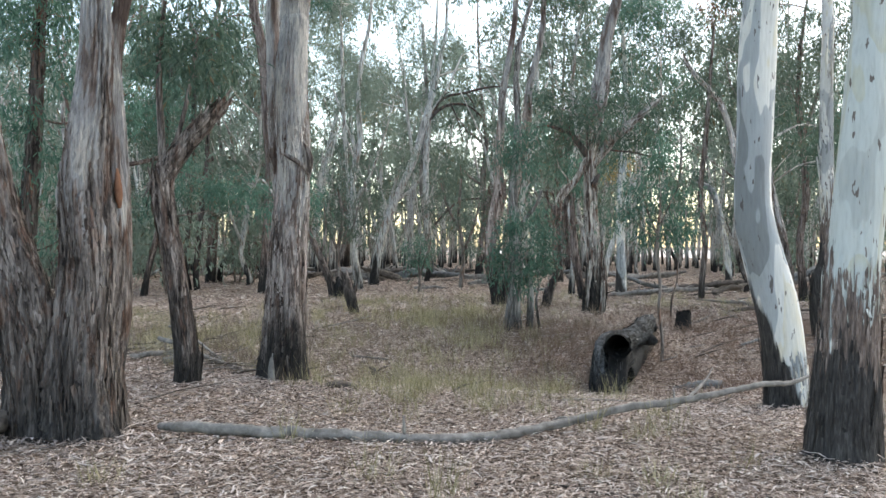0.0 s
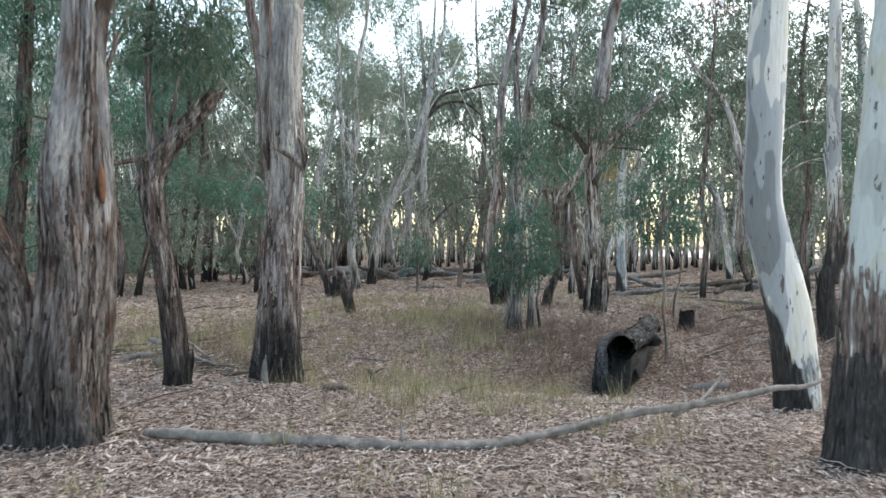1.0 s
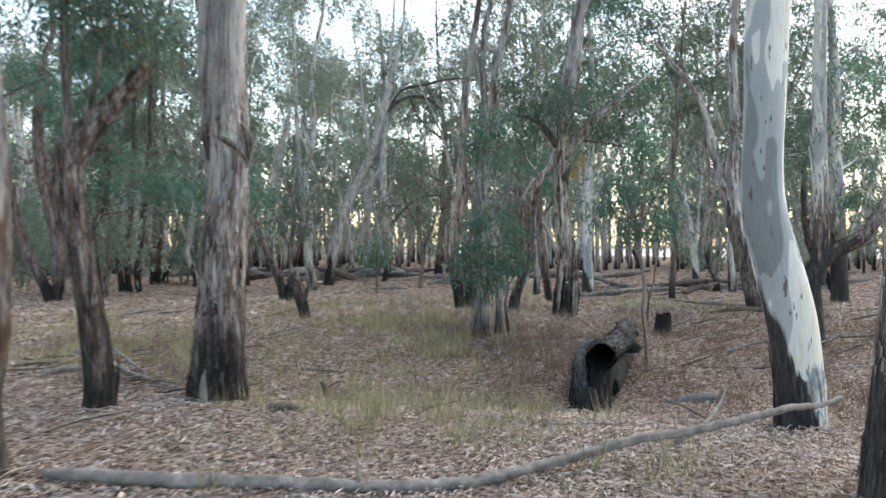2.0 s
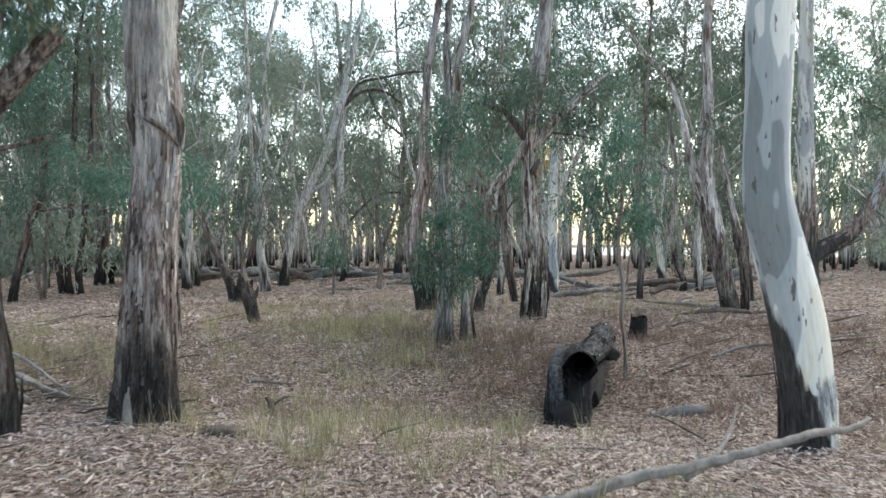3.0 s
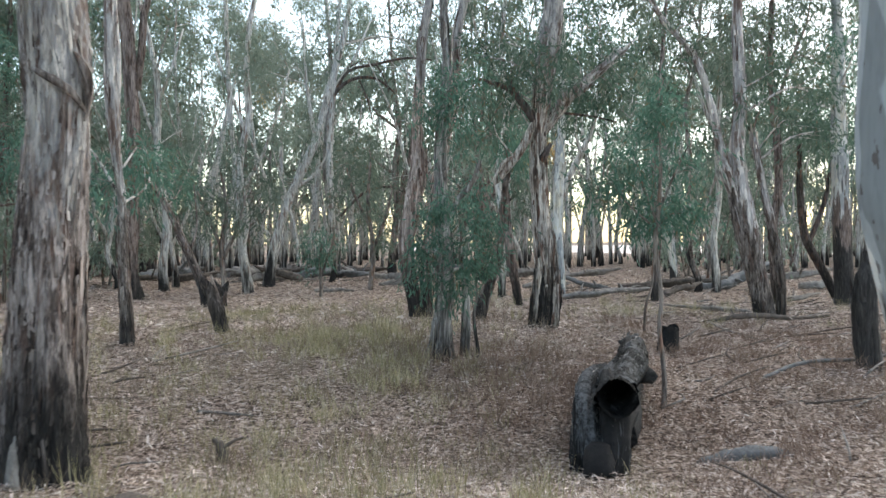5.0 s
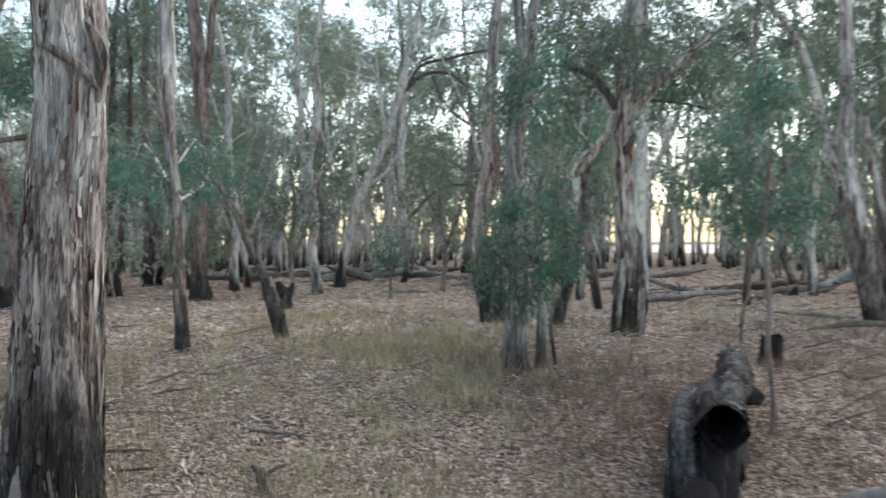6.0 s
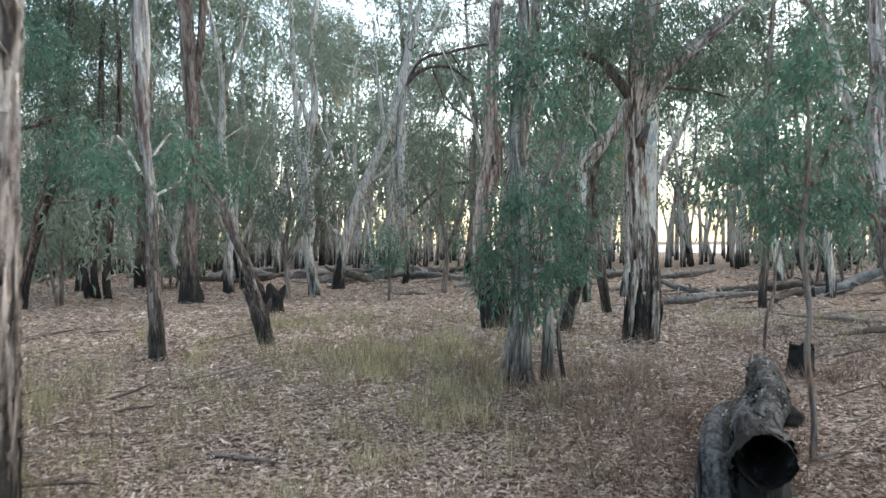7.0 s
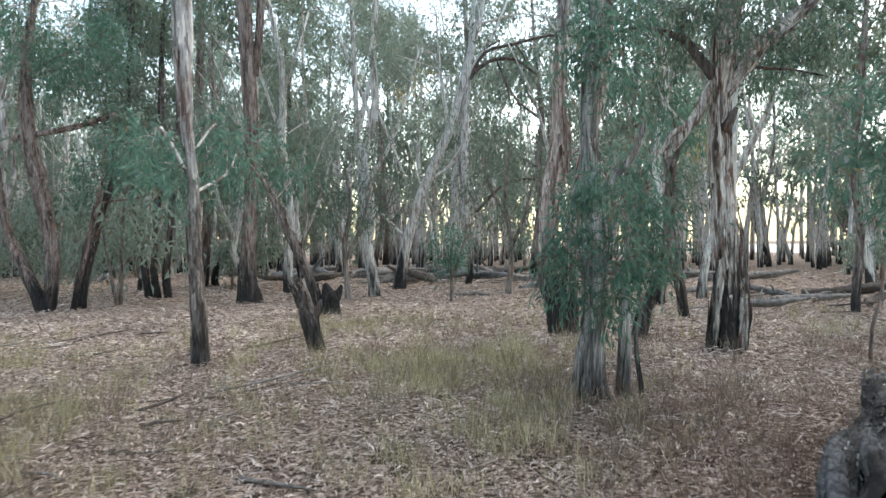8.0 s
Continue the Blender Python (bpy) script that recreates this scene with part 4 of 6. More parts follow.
gum("young_gum", "olive bushy gum with drooping leaves", (-3.42, 28.00), BARK_YOUNG,
    [[(-0.0, 0, -0.1, 0.103), (-0.0, 0, 0.32, 0.09), (-0.07, 0, 1.3, 0.071), (0.09, 0, 2.35, 0.058), (-0.05, 0, 3.39, 0.039)],
     [(-0.03, 0, 1.01, 0.058), (0.38, 0, 1.9, 0.045), (0.61, 0, 2.79, 0.026)],
     [(-0.05, 0, 1.3, 0.051), (-0.43, 0, 2.2, 0.039), (-0.72, 0, 2.95, 0.026)]],
    blobs=[(-0.28, 0, 2.95, 0.75, 0.6), (0.39, 0.5, 2.82, 0.69, 0.61), (0.03, 0, 3.69, 0.75, 0.6), (-0.58, 0, 2.35, 0.6, 0.52), (0.61, 0, 2.05, 0.6, 0.52), (0.19, -0.6, 2.03, 0.58, 0.44), (-1.08, 1, 3.33, 0.62, 0.47), (0.94, 1, 3.32, 0.62, 0.47)],
    leaf=0.165, leaf_mat=LEAF_OLIVE, dens=0.8, seed=67, sides=10, step=0.2, furrow=0, rough=0.08, loose=500)
gum("young_gum", "olive bushy gum with drooping leaves", (0.63, 30.00), BARK_YOUNG,
    [[(-0.0, 0, -0.1, 0.113), (-0.0, 0, 0.13, 0.098), (0.09, 0, 1.27, 0.077), (-0.07, 0, 2.57, 0.063), (0.02, 0, 3.87, 0.042)],
     [(0.04, 0, 1.1, 0.063), (0.42, 0, 2.08, 0.049), (0.67, 0, 3.05, 0.028)],
     [(0.01, 0, 1.92, 0.056), (-0.47, 0, 2.9, 0.042), (-0.71, 0, 3.71, 0.028)]],
    blobs=[(-0.3, 0, 3.71, 0.81, 0.65), (0.52, 0.5, 3.42, 0.75, 0.66), (0.03, 0, 4.52, 0.81, 0.65), (-0.63, 0, 2.9, 0.65, 0.57), (0.66, 0, 2.4, 0.65, 0.57), (0.09, -0.6, 2.38, 0.63, 0.56), (-0.9, 1, 3.8, 0.59, 0.51), (0.41, 0, 1.43, 0.57, 0.49)],
    leaf=0.165, leaf_mat=LEAF_OLIVE, dens=0.8, seed=68, sides=10, step=0.2, furrow=0, rough=0.08, loose=500)
gum("gum_tree", "tall gum with thin lacy foliage", (10.21, 27.00), BARK_FAR,
    [[(-0.0, 0, -0.1, 0.158), (-0.0, 0, 0.36, 0.137), (-0.07, 0, 1.44, 0.11), (0.09, 0, 2.92, 0.103), (0.01, 0, 4.58, 0.096), (0.22, 0, 6.23, 0.075), (0.1, 0, 7.88, 0.055)],
     [(0.04, 0, 4.25, 0.062), (-0.5, 0, 5.56, 0.048), (-0.84, 0, 6.71, 0.034)],
     [(0.15, 0, 5.73, 0.055), (0.88, 0, 6.9, 0.041), (1.4, 0, 7.91, 0.027)]],
    blobs=[(-0.84, 0, 6.87, 0.88, 0.64), (0.19, 0, 7.55, 0.96, 0.64), (1.22, 0, 7.57, 0.88, 0.64), (-0.32, 0, 8.2, 0.96, 0.56), (-0.8, 1, 7.95, 0.83, 0.66), (1.74, 0, 6.75, 0.72, 0.64), (0.93, 0.5, 6.17, 0.73, 0.57), (-0.47, 0.5, 5.64, 0.73, 0.57), (3.15, 1, 7.86, 1.0, 0.66), (3.88, 1, 6.83, 0.83, 0.66)],
    top=10, crown=3, leaf=0.155, dens=0.9, leaf_mat=LEAF_OLIVE, seed=69, sides=14, step=0.2, furrow=0.1, rough=0.08, loose=500)
gum("gum_tree", "tall gum with thin lacy foliage", (3.96, 26.00), BARK_FAR,
    [[(0.0, 0, -0.1, 0.137), (0.0, 0, 0.25, 0.119), (0.07, 0, 1.55, 0.097), (-0.09, 0, 3.11, 0.097), (0.14, 0, 4.85, 0.09), (-0.0, 0, 6.58, 0.075), (0.2, 0, 8.31, 0.052)],
     [(0.08, 0, 4.5, 0.06), (0.69, 0, 5.89, 0.045), (1.04, 0, 7.1, 0.03)],
     [(0.03, 0, 5.54, 0.052), (-0.61, 0, 6.75, 0.037), (-0.87, 0, 7.96, 0.03)]],
    blobs=[(-0.18, 0, 7.27, 1.04, 0.69), (0.86, 0, 7.62, 0.95, 0.69), (-0.87, 0, 7.96, 0.87, 0.69), (1.55, 0, 8.31, 1.04, 0.69), (0.51, 0, 8.66, 1.04, 0.61), (2.31, 1, 7.31, 0.9, 0.72), (3.21, 1, 8.21, 0.99, 0.72), (-0.52, 0, 6.41, 0.69, 0.52), (1.04, 0, 6.41, 0.78, 0.61), (4.11, 1, 8.75, 0.9, 0.63)],
    top=10, crown=3, leaf=0.21, dens=0.9, leaf_mat=LEAF_OLIVE, seed=70, sides=14, step=0.2, furrow=0.1, rough=0.08, loose=500)
gum("gum_tree", "tall gum with thin lacy foliage", (9.37, 22.00), BARK_RED,
    [[(0.0, 0, -0.1, 0.145), (0.0, 0, 0.43, 0.126), (-0.09, 0, 1.53, 0.101), (0.07, 0, 2.85, 0.095), (-0.04, 0, 4.32, 0.088), (-0.16, 0, 5.78, 0.069), (0.02, 0, 7.25, 0.05)],
     [(-0.08, 0, 4.02, 0.057), (0.28, 0, 5.2, 0.044), (0.72, 0, 6.22, 0.032)]],
    blobs=[(0.14, 0, 6.37, 0.88, 0.59), (0.87, 0, 6.66, 0.81, 0.73), (0.29, 0, 4.9, 0.73, 0.59), (1.16, 0, 7.25, 0.88, 0.59), (0.28, 0, 7.54, 0.88, 0.51), (0.42, 1, 4.14, 0.61, 0.61), (1.49, 1, 5.52, 0.77, 0.61), (0.58, 0, 3.44, 0.59, 0.44)],
    top=9, crown=3, leaf=0.165, dens=1.0, seed=71, leaf_mat=LEAF_OLIVE, sides=14, step=0.2, furrow=0.1, rough=0.08, loose=500)
gum("gum_tree", "thin gum with a spray of dead brown leaves", (7.34, 24.00), BARK_GREY,
    [[(0.0, 0, -0.1, 0.11), (0.0, 0, 0.43, 0.096), (0.09, 0, 1.55, 0.083), (-0.04, 0, 2.99, 0.076), (0.12, 0, 4.59, 0.069), (0.23, 0, 6.19, 0.055), (0.34, 0, 7.63, 0.034)]],
    blobs=[(0.44, 0, 8.11, 0.42, 0.35), (0.23, 0, 8.35, 0.35, 0.26)],
    leaf=0.13, dens=1.4, seed=72, leaf_mat=LEAF_BROWN, sides=12, step=0.2, furrow=0.1, rough=0.08, loose=500)
# two distant gums whose orange-yellow leaves stand in for clumps caught by the sun
gum("gum_tree", "gum in the distance with leaf clumps coloured as sunlit", (-3.25, 46.00), BARK_FAR,
    [[(-0.0, 0, -0.1, 0.152), (-0.0, 0, 0.22, 0.132), (0.12, 0, 2.52, 0.106), (-0.12, 0, 5.59, 0.106), (0.06, 0, 8.66, 0.079), (-0.18, 0, 10.19, 0.04)]],
    blobs=[(-0.12, 0, 9.21, 0.55, 0.43), (0.43, 0, 9.39, 0.43, 0.31), (-0.64, 0, 8.97, 0.37, 0.31)],
    leaf=0.26, dens=0.8, seed=73, leaf_mat=LEAF_SUN, sides=10, step=0.3, furrow=0.1, rough=0.08, loose=500)
gum("gum_tree", "gum in the distance with leaf clumps coloured as sunlit", (9.17, 44.00), BARK_FAR,
    [[(0.0, 0, -0.1, 0.145), (0.0, 0, 0.29, 0.126), (0.12, 0, 2.5, 0.101), (-0.06, 0, 4.85, 0.088), (0.05, 0, 6.61, 0.051)]],
    blobs=[(-0.12, 0, 6.14, 0.53, 0.41), (0.41, 0, 5.96, 0.29, 0.35), (-0.47, 0, 5.43, 0.35, 0.35)],
    leaf=0.26, dens=0.8, seed=74, leaf_mat=LEAF_SUN, sides=10, step=0.3, furrow=0.1, rough=0.08, loose=500)
gum("gum_tree", "reddish gum with a flared coal-black foot", (-5.58, 26.76), BARK_RED,
    [[(-0.0, 0, -0.15, 0.376), (0.0, 0, 0.27, 0.303), (-0.02, 0, 0.62, 0.23), (0.04, 0, 1.89, 0.194), (0.12, 0, 3.99, 0.182), (0.02, 0, 5.82, 0.194), (-0.1, 0, 7.5, 0.206)],
     [(0.19, 0, 5.4, 0.109), (0.34, 0, 6.66, 0.109), (0.4, 0, 7.5, 0.103)]],
    blobs=[(-0.7, 0, 3.44, 0.71, 0.49), (0.22, -0.8, 2.95, 0.54, 0.54), (0.72, 0.5, 3.33, 0.72, 0.58)],
    top=13, crown=5, leaf=0.165, seed=22, sides=24, step=0.15, furrow=0.1, rough=0.08, loose=500)
gum("gum_tree", "cream two-stemmed gum with a burnt black foot", (-2.91, 29.13), BARK_WHITE,
    [[(-0.0, 0, -0.11, 0.229), (-0.01, 0, 0.28, 0.189), (-0.16, 0, 1.3, 0.148), (-0.06, 0, 2.24, 0.148), (-0.22, 0, 3.65, 0.128), (0.09, 0, 5.37, 0.115), (-0.03, 0, 6.93, 0.094), (0.17, 0, 8.18, 0.081)],
     [(-0.12, 0, 3.03, 0.067), (0.42, 0, 3.96, 0.054), (0.87, 0, 5.21, 0.04), (1.22, 0, 6.46, 0.027)],
     [(-0.01, 0, 4.59, 0.061), (-0.5, 0, 5.84, 0.047), (-0.88, 0, 6.94, 0.034)],
     [(-0.25, 0, 1.93, 0.094), (-0.36, 0, 3.5, 0.081), (-0.5, 0, 5.84, 0.074), (-0.56, 0, 8.18, 0.067)]],
    blobs=[(0.58, 0, 4.74, 0.63, 0.63), (-0.67, 0, 4.28, 0.63, 0.63), (1.22, 0, 5.83, 0.63, 0.47), (0.44, 0, 6.15, 0.78, 0.55), (-0.34, 0, 6.31, 0.71, 0.55), (0.76, 0, 7.24, 0.78, 0.55), (1.45, 1, 4.88, 0.74, 0.57), (-1.15, 1, 5.54, 0.65, 0.57), (0.22, 0, 7.71, 0.94, 0.47)],
    top=13, crown=4, leaf=0.165, leaf_mat=LEAF_FAR, seed=23, sides=18, step=0.2, furrow=0.1, rough=0.08, loose=500)
gum("gum_tree", "pale gum leaning far over with dark arching branches", (-2.71, 33.00), BARK_WHITE,
    [[(-0.0, 0, -0.1, 0.289), (-0.0, 0, 0.12, 0.251), (0.09, 0, 0.73, 0.204), (0.38, 0, 2.0, 0.173), (0.84, 0, 3.28, 0.165), (1.58, 0, 4.91, 0.165), (2.0, 0, 6.37, 0.157), (2.42, 0, 7.82, 0.126), (2.62, 0, 9.28, 0.086)],
     [(0.28, 0, 1.46, 0.079), (-0.62, 0, 2.37, 0.055), (-1.53, 0, 2.93, 0.039)],
     [(2.11, 0, 1.99, 0.126), (2.04, 0, 4.73, 0.141), (2.18, 0, 6.55, 0.094)],
     [(1.58, 0, 4.91, 0.079), (1.27, 0, 6.19, 0.063), (1.35, 0, 7.65, 0.039), (1.07, 0, 8.92, 0.024)],
     [(0.84, 0, 3.28, 0.079), (1.61, 0, 3.82, 0.063), (2.2, 0, 4.91, 0.039)],
     [(2.0, 0, 6.37, 0.063), (2.88, 0, 7.64, 0.047), (3.43, 0, 8.91, 0.031)]],
    top=13, crown=8, spread=2.0, leaf=0.165, leaf_mat=LEAF_FAR, seed=24, sides=16, step=0.25, furrow=0.1, rough=0.08, loose=500, dark=[[(1.81, 0, 5.55, 0.079), (2.14, 0, 6.37, 0.071), (2.78, 0, 6.95, 0.063), (3.61, 0, 7.0, 0.047), (4.24, 0, 6.54, 0.031)], [(2.14, 0, 6.37, 0.063), (2.69, 0, 7.24, 0.055), (3.61, 0, 7.49, 0.047), (4.7, 0, 7.72, 0.039), (5.53, 0, 7.66, 0.024)], [(3.06, 0, 6.95, 0.031), (3.33, 0, 6.27, 0.024), (3.5, 0, 5.54, 0.016)], [(2.42, 0, 6.73, 0.039), (2.6, 0, 7.28, 0.031), (3.15, 0, 7.6, 0.024)], [(2.39, 0, 2.35, 0.047), (3.22, 0, 3.17, 0.047), (4.13, 0, 3.35, 0.031), (4.49, 0, 3.16, 0.016)], [(3.61, 0, 7.49, 0.031), (3.88, 0, 7.09, 0.024), (4.06, 0, 6.54, 0.016)]])
gum("gum_tree", "clump of three dark thin stems under olive leaves", (-8.64, 28.82), BARK_DARK,
    [[(-0.24, 0, -0.06, 0.127), (-0.36, 0, 0.7, 0.097), (-0.52, 0, 1.54, 0.09), (-0.65, 0, 2.37, 0.104), (-0.71, 0, 3.2, 0.09), (-0.79, 0, 5.36, 0.075), (-0.62, 0, 7.68, 0.06)],
     [(-0.02, 0, -0.07, 0.127), (-0.11, 0, 0.7, 0.097), (-0.08, 0, 1.7, 0.09), (0.02, 0, 2.87, 0.112), (0.1, 0, 4.54, 0.09), (0.18, 0, 7.37, 0.067)],
     [(0.27, 0, -0.07, 0.134), (0.21, 0, 0.62, 0.104), (0.33, 0, 1.7, 0.09), (0.44, 0, 2.87, 0.112), (0.56, 0, 4.04, 0.09), (0.65, 0, 6.21, 0.067), (0.51, 0, 8.04, 0.052)]],
    blobs=[(-0.8, 0, 4.53, 1.04, 0.87), (-0.16, 1, 5.52, 1.08, 0.9), (-1.28, 0, 3.2, 0.69, 0.61), (0.56, 0.8, 3.77, 0.72, 0.72), (-0.3, 0, 6.69, 1.04, 0.87), (-1.62, 0.5, 5.76, 1.06, 1.06), (0.66, 0, 7.38, 0.87, 0.87), (-0.77, 0, 8.01, 1.04, 0.87)],
    leaf=0.165, dens=1.6, leaf_mat=LEAF_OLIVE, seed=25, top=10, crown=1, sides=16, step=0.2, furrow=0.1, rough=0.08, loose=0)
gum("gum_tree", "thin dark stem leaning over the litter", (-8.92, 25.26), BARK_DARK,
    [[(-0.01, 0, -0.07, 0.116), (0.1, 0, 0.67, 0.09), (0.33, 0, 1.53, 0.077), (0.52, 0, 2.24, 0.071), (0.75, 0, 2.96, 0.058), (0.81, 0, 4.11, 0.045)]],
    blobs=[(0.92, 0, 4.25, 0.6, 0.52), (0.51, 0, 4.68, 0.6, 0.52)],
    leaf=0.155, leaf_mat=LEAF_DARK, seed=75, sides=14, step=0.2, furrow=0.1, rough=0.08, loose=500)
gum("gum_tree", "reddish brown gum standing in shade", (-9.49, 34.55), BARK_RED,
    [[(-0.0, 0, -0.13, 0.282), (0.01, 0, 0.54, 0.233), (0.08, 0, 2.08, 0.216), (0.04, 0, 4.0, 0.166), (-0.07, 0, 6.89, 0.149), (0.09, 0, 9.76, 0.133)]],
    top=13, crown=3, leaf=0.26, seed=26, sides=16, step=0.25, furrow=0.1, rough=0.08, loose=500)
gum("gum_tree", "dark leaning gum dividing into a pale stem and limbs", (7.18, 18.20), BARK_SLIM,
    [[(0.05, 0, -0.15, 0.247), (-0.02, 0, 0.21, 0.209), (-0.19, 0, 0.97, 0.201), (-0.39, 0, 1.91, 0.224), (-0.5, 0, 2.66, 0.155), (-0.43, 0, 3.6, 0.124), (-0.46, 0, 4.53, 0.108), (-0.48, 0, 5.28, 0.101)],
     [(-0.44, 0, 2.0, 0.131), (-0.68, 0, 2.56, 0.116), (-0.87, 0, 3.31, 0.07), (-1.05, 0, 4.06, 0.062), (-1.31, 0, 4.61, 0.058), (-1.74, 0, 5.06, 0.046), (-1.93, 0, 5.34, 0.039)],
     [(0.28, 0, -0.17, 0.101), (0.3, 0, 0.58, 0.093), (0.15, 0, 1.53, 0.085), (-0.04, 0, 2.38, 0.062), (-0.19, 0, 3.13, 0.046)]],
    blobs=[(0.31, 0, 4.36, 0.45, 0.36), (1.15, 0.6, 4.01, 0.56, 0.38), (0.5, 0, 3.42, 0.54, 0.36), (-0.21, -0.6, 3.68, 0.34, 0.34), (1.1, 0, 3.23, 0.45, 0.36), (-1.64, 0, 4.97, 0.45, 0.27)],
    leaf=0.14, dens=2.2, leaf_mat=LEAF_DARK, seed=27, top=10, crown=4, sides=28, step=0.08, furrow=0.1, rough=0.08, loose=500)
gum("gum_tree", "white-limbed gum with a black foot", (10.99, 22.08), BARK_SINGED,
    [[(-0.0, 0, -0.09, 0.26), (0.0, 0, 0.53, 0.235), (-0.04, 0, 1.76, 0.215), (-0.1, 0, 3.59, 0.185), (-0.12, 0, 5.43, 0.15), (-0.16, 0, 6.65, 0.12)],
     [(-0.05, 0, 5.67, 0.05), (0.4, 0, 6.17, 0.045), (0.77, 0, 6.48, 0.04)]],
    blobs=[(1.04, 1, 3.72, 0.61, 0.61), (0.77, 1, 5.01, 0.61, 0.49), (0.66, 0, 5.44, 0.58, 0.58)],
    leaf=0.165, seed=28, top=10, crown=4, sides=20, step=0.15, furrow=0.02, rough=0.08, loose=500)
gum("gum_tree", "dark crooked small gum beside pale trunks", (11.88, 23.81), BARK_DARK,
    [[(0.04, 0, -0.08, 0.12), (-0.38, 0, 0.71, 0.11), (-0.81, 0, 1.51, 0.11), (-0.95, 0, 2.45, 0.077), (-0.97, 0, 3.79, 0.055)],
     [(-0.74, 0, 1.38, 0.066), (-0.31, 0, 2.45, 0.06), (-0.09, 0, 3.8, 0.044)]],
    blobs=[(-0.94, 0, 4.06, 0.64, 0.51), (-0.09, 0, 3.93, 0.51, 0.51), (0.06, 1, 3.21, 0.54, 0.4)],
    leaf=0.165, seed=29, leaf_mat=LEAF_OLIVE, sides=14, step=0.15, furrow=0.1, rough=0.08, loose=500)
gum("sapling", "young gum sapling with a rounded hanging crown", (3.21, 12.41), BARK_YOUNG,
    [[(-0.0, 0, -0.05, 0.029), (0.01, 0, 0.33, 0.025), (-0.04, 0, 0.78, 0.025), (-0.02, 0, 1.1, 0.023), (-0.08, 0, 1.64, 0.025), (-0.05, 0, 1.96, 0.023), (-0.02, 0, 2.41, 0.017), (-0.04, 0, 2.77, 0.012)],
     [(-0.07, 0, 1.87, 0.016), (-0.2, 0, 2.19, 0.014), (-0.29, 0, 2.51, 0.01)],
     [(-0.06, 0, 1.92, 0.016), (0.12, 0, 2.32, 0.012), (0.3, 0, 2.68, 0.008)],
     [(-0.06, 0, 1.78, 0.012), (-0.24, 0, 1.92, 0.01), (-0.43, 0, 2.1, 0.008)]],
    blobs=[(-0.06, 0, 2.91, 0.27, 0.2), (-0.29, 0, 2.69, 0.27, 0.25), (0.17, 0, 2.68, 0.27, 0.25), (-0.51, 0, 2.42, 0.27, 0.25), (0.02, 0.3, 2.44, 0.28, 0.26), (0.3, 0, 2.32, 0.23, 0.27), (-0.38, 0, 2.14, 0.27, 0.2), (0.07, 0, 2.05, 0.23, 0.18), (-0.65, 0, 2.19, 0.23, 0.2), (0.11, 0.3, 3.2, 0.24, 0.19), (0.35, 0, 1.91, 0.18, 0.18), (-0.12, 0.2, 1.87, 0.23, 0.12)],
    dens=2.4, leaf=0.1, seed=30, leaf_mat=LEAF_GREEN, sides=12, step=0.08, furrow=0, rough=0.06, loose=500)
gum("sapling", "thin bare crooked sapling", (4.43, 16.49), BARK_YOUNG,
    [[(-0.0, 0, -0.18, 0.025), (0.04, 0, 0.4, 0.022), (0.13, 0, 0.69, 0.019), (0.16, 0, 1.05, 0.019), (0.27, 0, 1.56, 0.016), (0.33, 0, 2.07, 0.009)]],
    blobs=[(0.33, 0, 2.0, 0.22, 0.22)],
    leaf=0.14, seed=31, sides=8, step=0.08, furrow=0, rough=0.08, loose=500)
gum("gum_tree", "low leaning gum with a thick reddish stem", (-9.41, 24.51), BARK_RED,
    [[(0.13, 0, -0.1, 0.197), (0.13, 0, -0.04, 0.171), (0.23, 0, 1.24, 0.171), (-0.03, 0, 2.7, 0.202), (-0.27, 0, 3.79, 0.181), (-0.32, 0, 5.25, 0.131), (-0.11, 0, 6.69, 0.091)],
     [(0.04, 0, -0.07, 0.202), (-0.18, 0, 0.51, 0.161), (-0.62, 0, 1.36, 0.121), (-0.86, 0, 2.22, 0.091), (-1.04, 0, 3.32, 0.081)],
     [(0.69, 0, -0.1, 0.082), (0.69, 0, 0.06, 0.071), (0.95, 0, 1.23, 0.06), (1.34, 0, 2.68, 0.05)],
     [(-0.65, 0, 3.74, 0.081), (0.48, 0, 3.9, 0.06), (1.61, 0, 4.18, 0.03)]],
    blobs=[(1.35, 0, 3.16, 0.7, 0.47), (2.77, -1, 3.28, 0.77, 0.5), (3.23, -1, 2.82, 0.55, 0.33), (1.85, 0, 4.0, 0.59, 0.35), (0.37, 0, 5.11, 0.7, 0.59), (1.37, 0, 5.69, 0.82, 0.7), (-0.37, 0, 5.97, 0.82, 0.7), (0.07, 1, 2.63, 0.62, 0.5)],
    leaf=0.155, dens=2.0, seed=32, top=9, crown=3, sides=22, step=0.12, furrow=0.1, rough=0.08, loose=500)
gum("gum_tree", "leafy dark gum behind the double trunk", (-6.47, 13.00), BARK_DARK,
    [[(-0.0, 0, -0.1, 0.258), (-0.0, 0, 0.34, 0.224), (0.05, 0, 1.39, 0.168), (0.18, 0, 3.12, 0.131), (0.27, 0, 4.86, 0.105), (0.31, 0, 5.29, 0.093)]],
    blobs=[(0.01, 0, 4.77, 0.52, 0.52), (0.44, 0, 4.25, 0.43, 0.52), (-0.08, 0, 3.56, 0.52, 0.52), (0.35, 0, 2.69, 0.43, 0.52), (-0.08, 0, 2.08, 0.52, 0.43), (0.7, 0, 1.65, 0.43, 0.35), (0.53, 0, 5.03, 0.43, 0.43), (1.29, 1, 4.0, 0.37, 0.47)],
    leaf=0.14, dens=2.0, seed=33, leaf_mat=LEAF_GREEN, top=8, crown=4, sides=20, step=0.08, furrow=0.1, rough=0.08, loose=500)
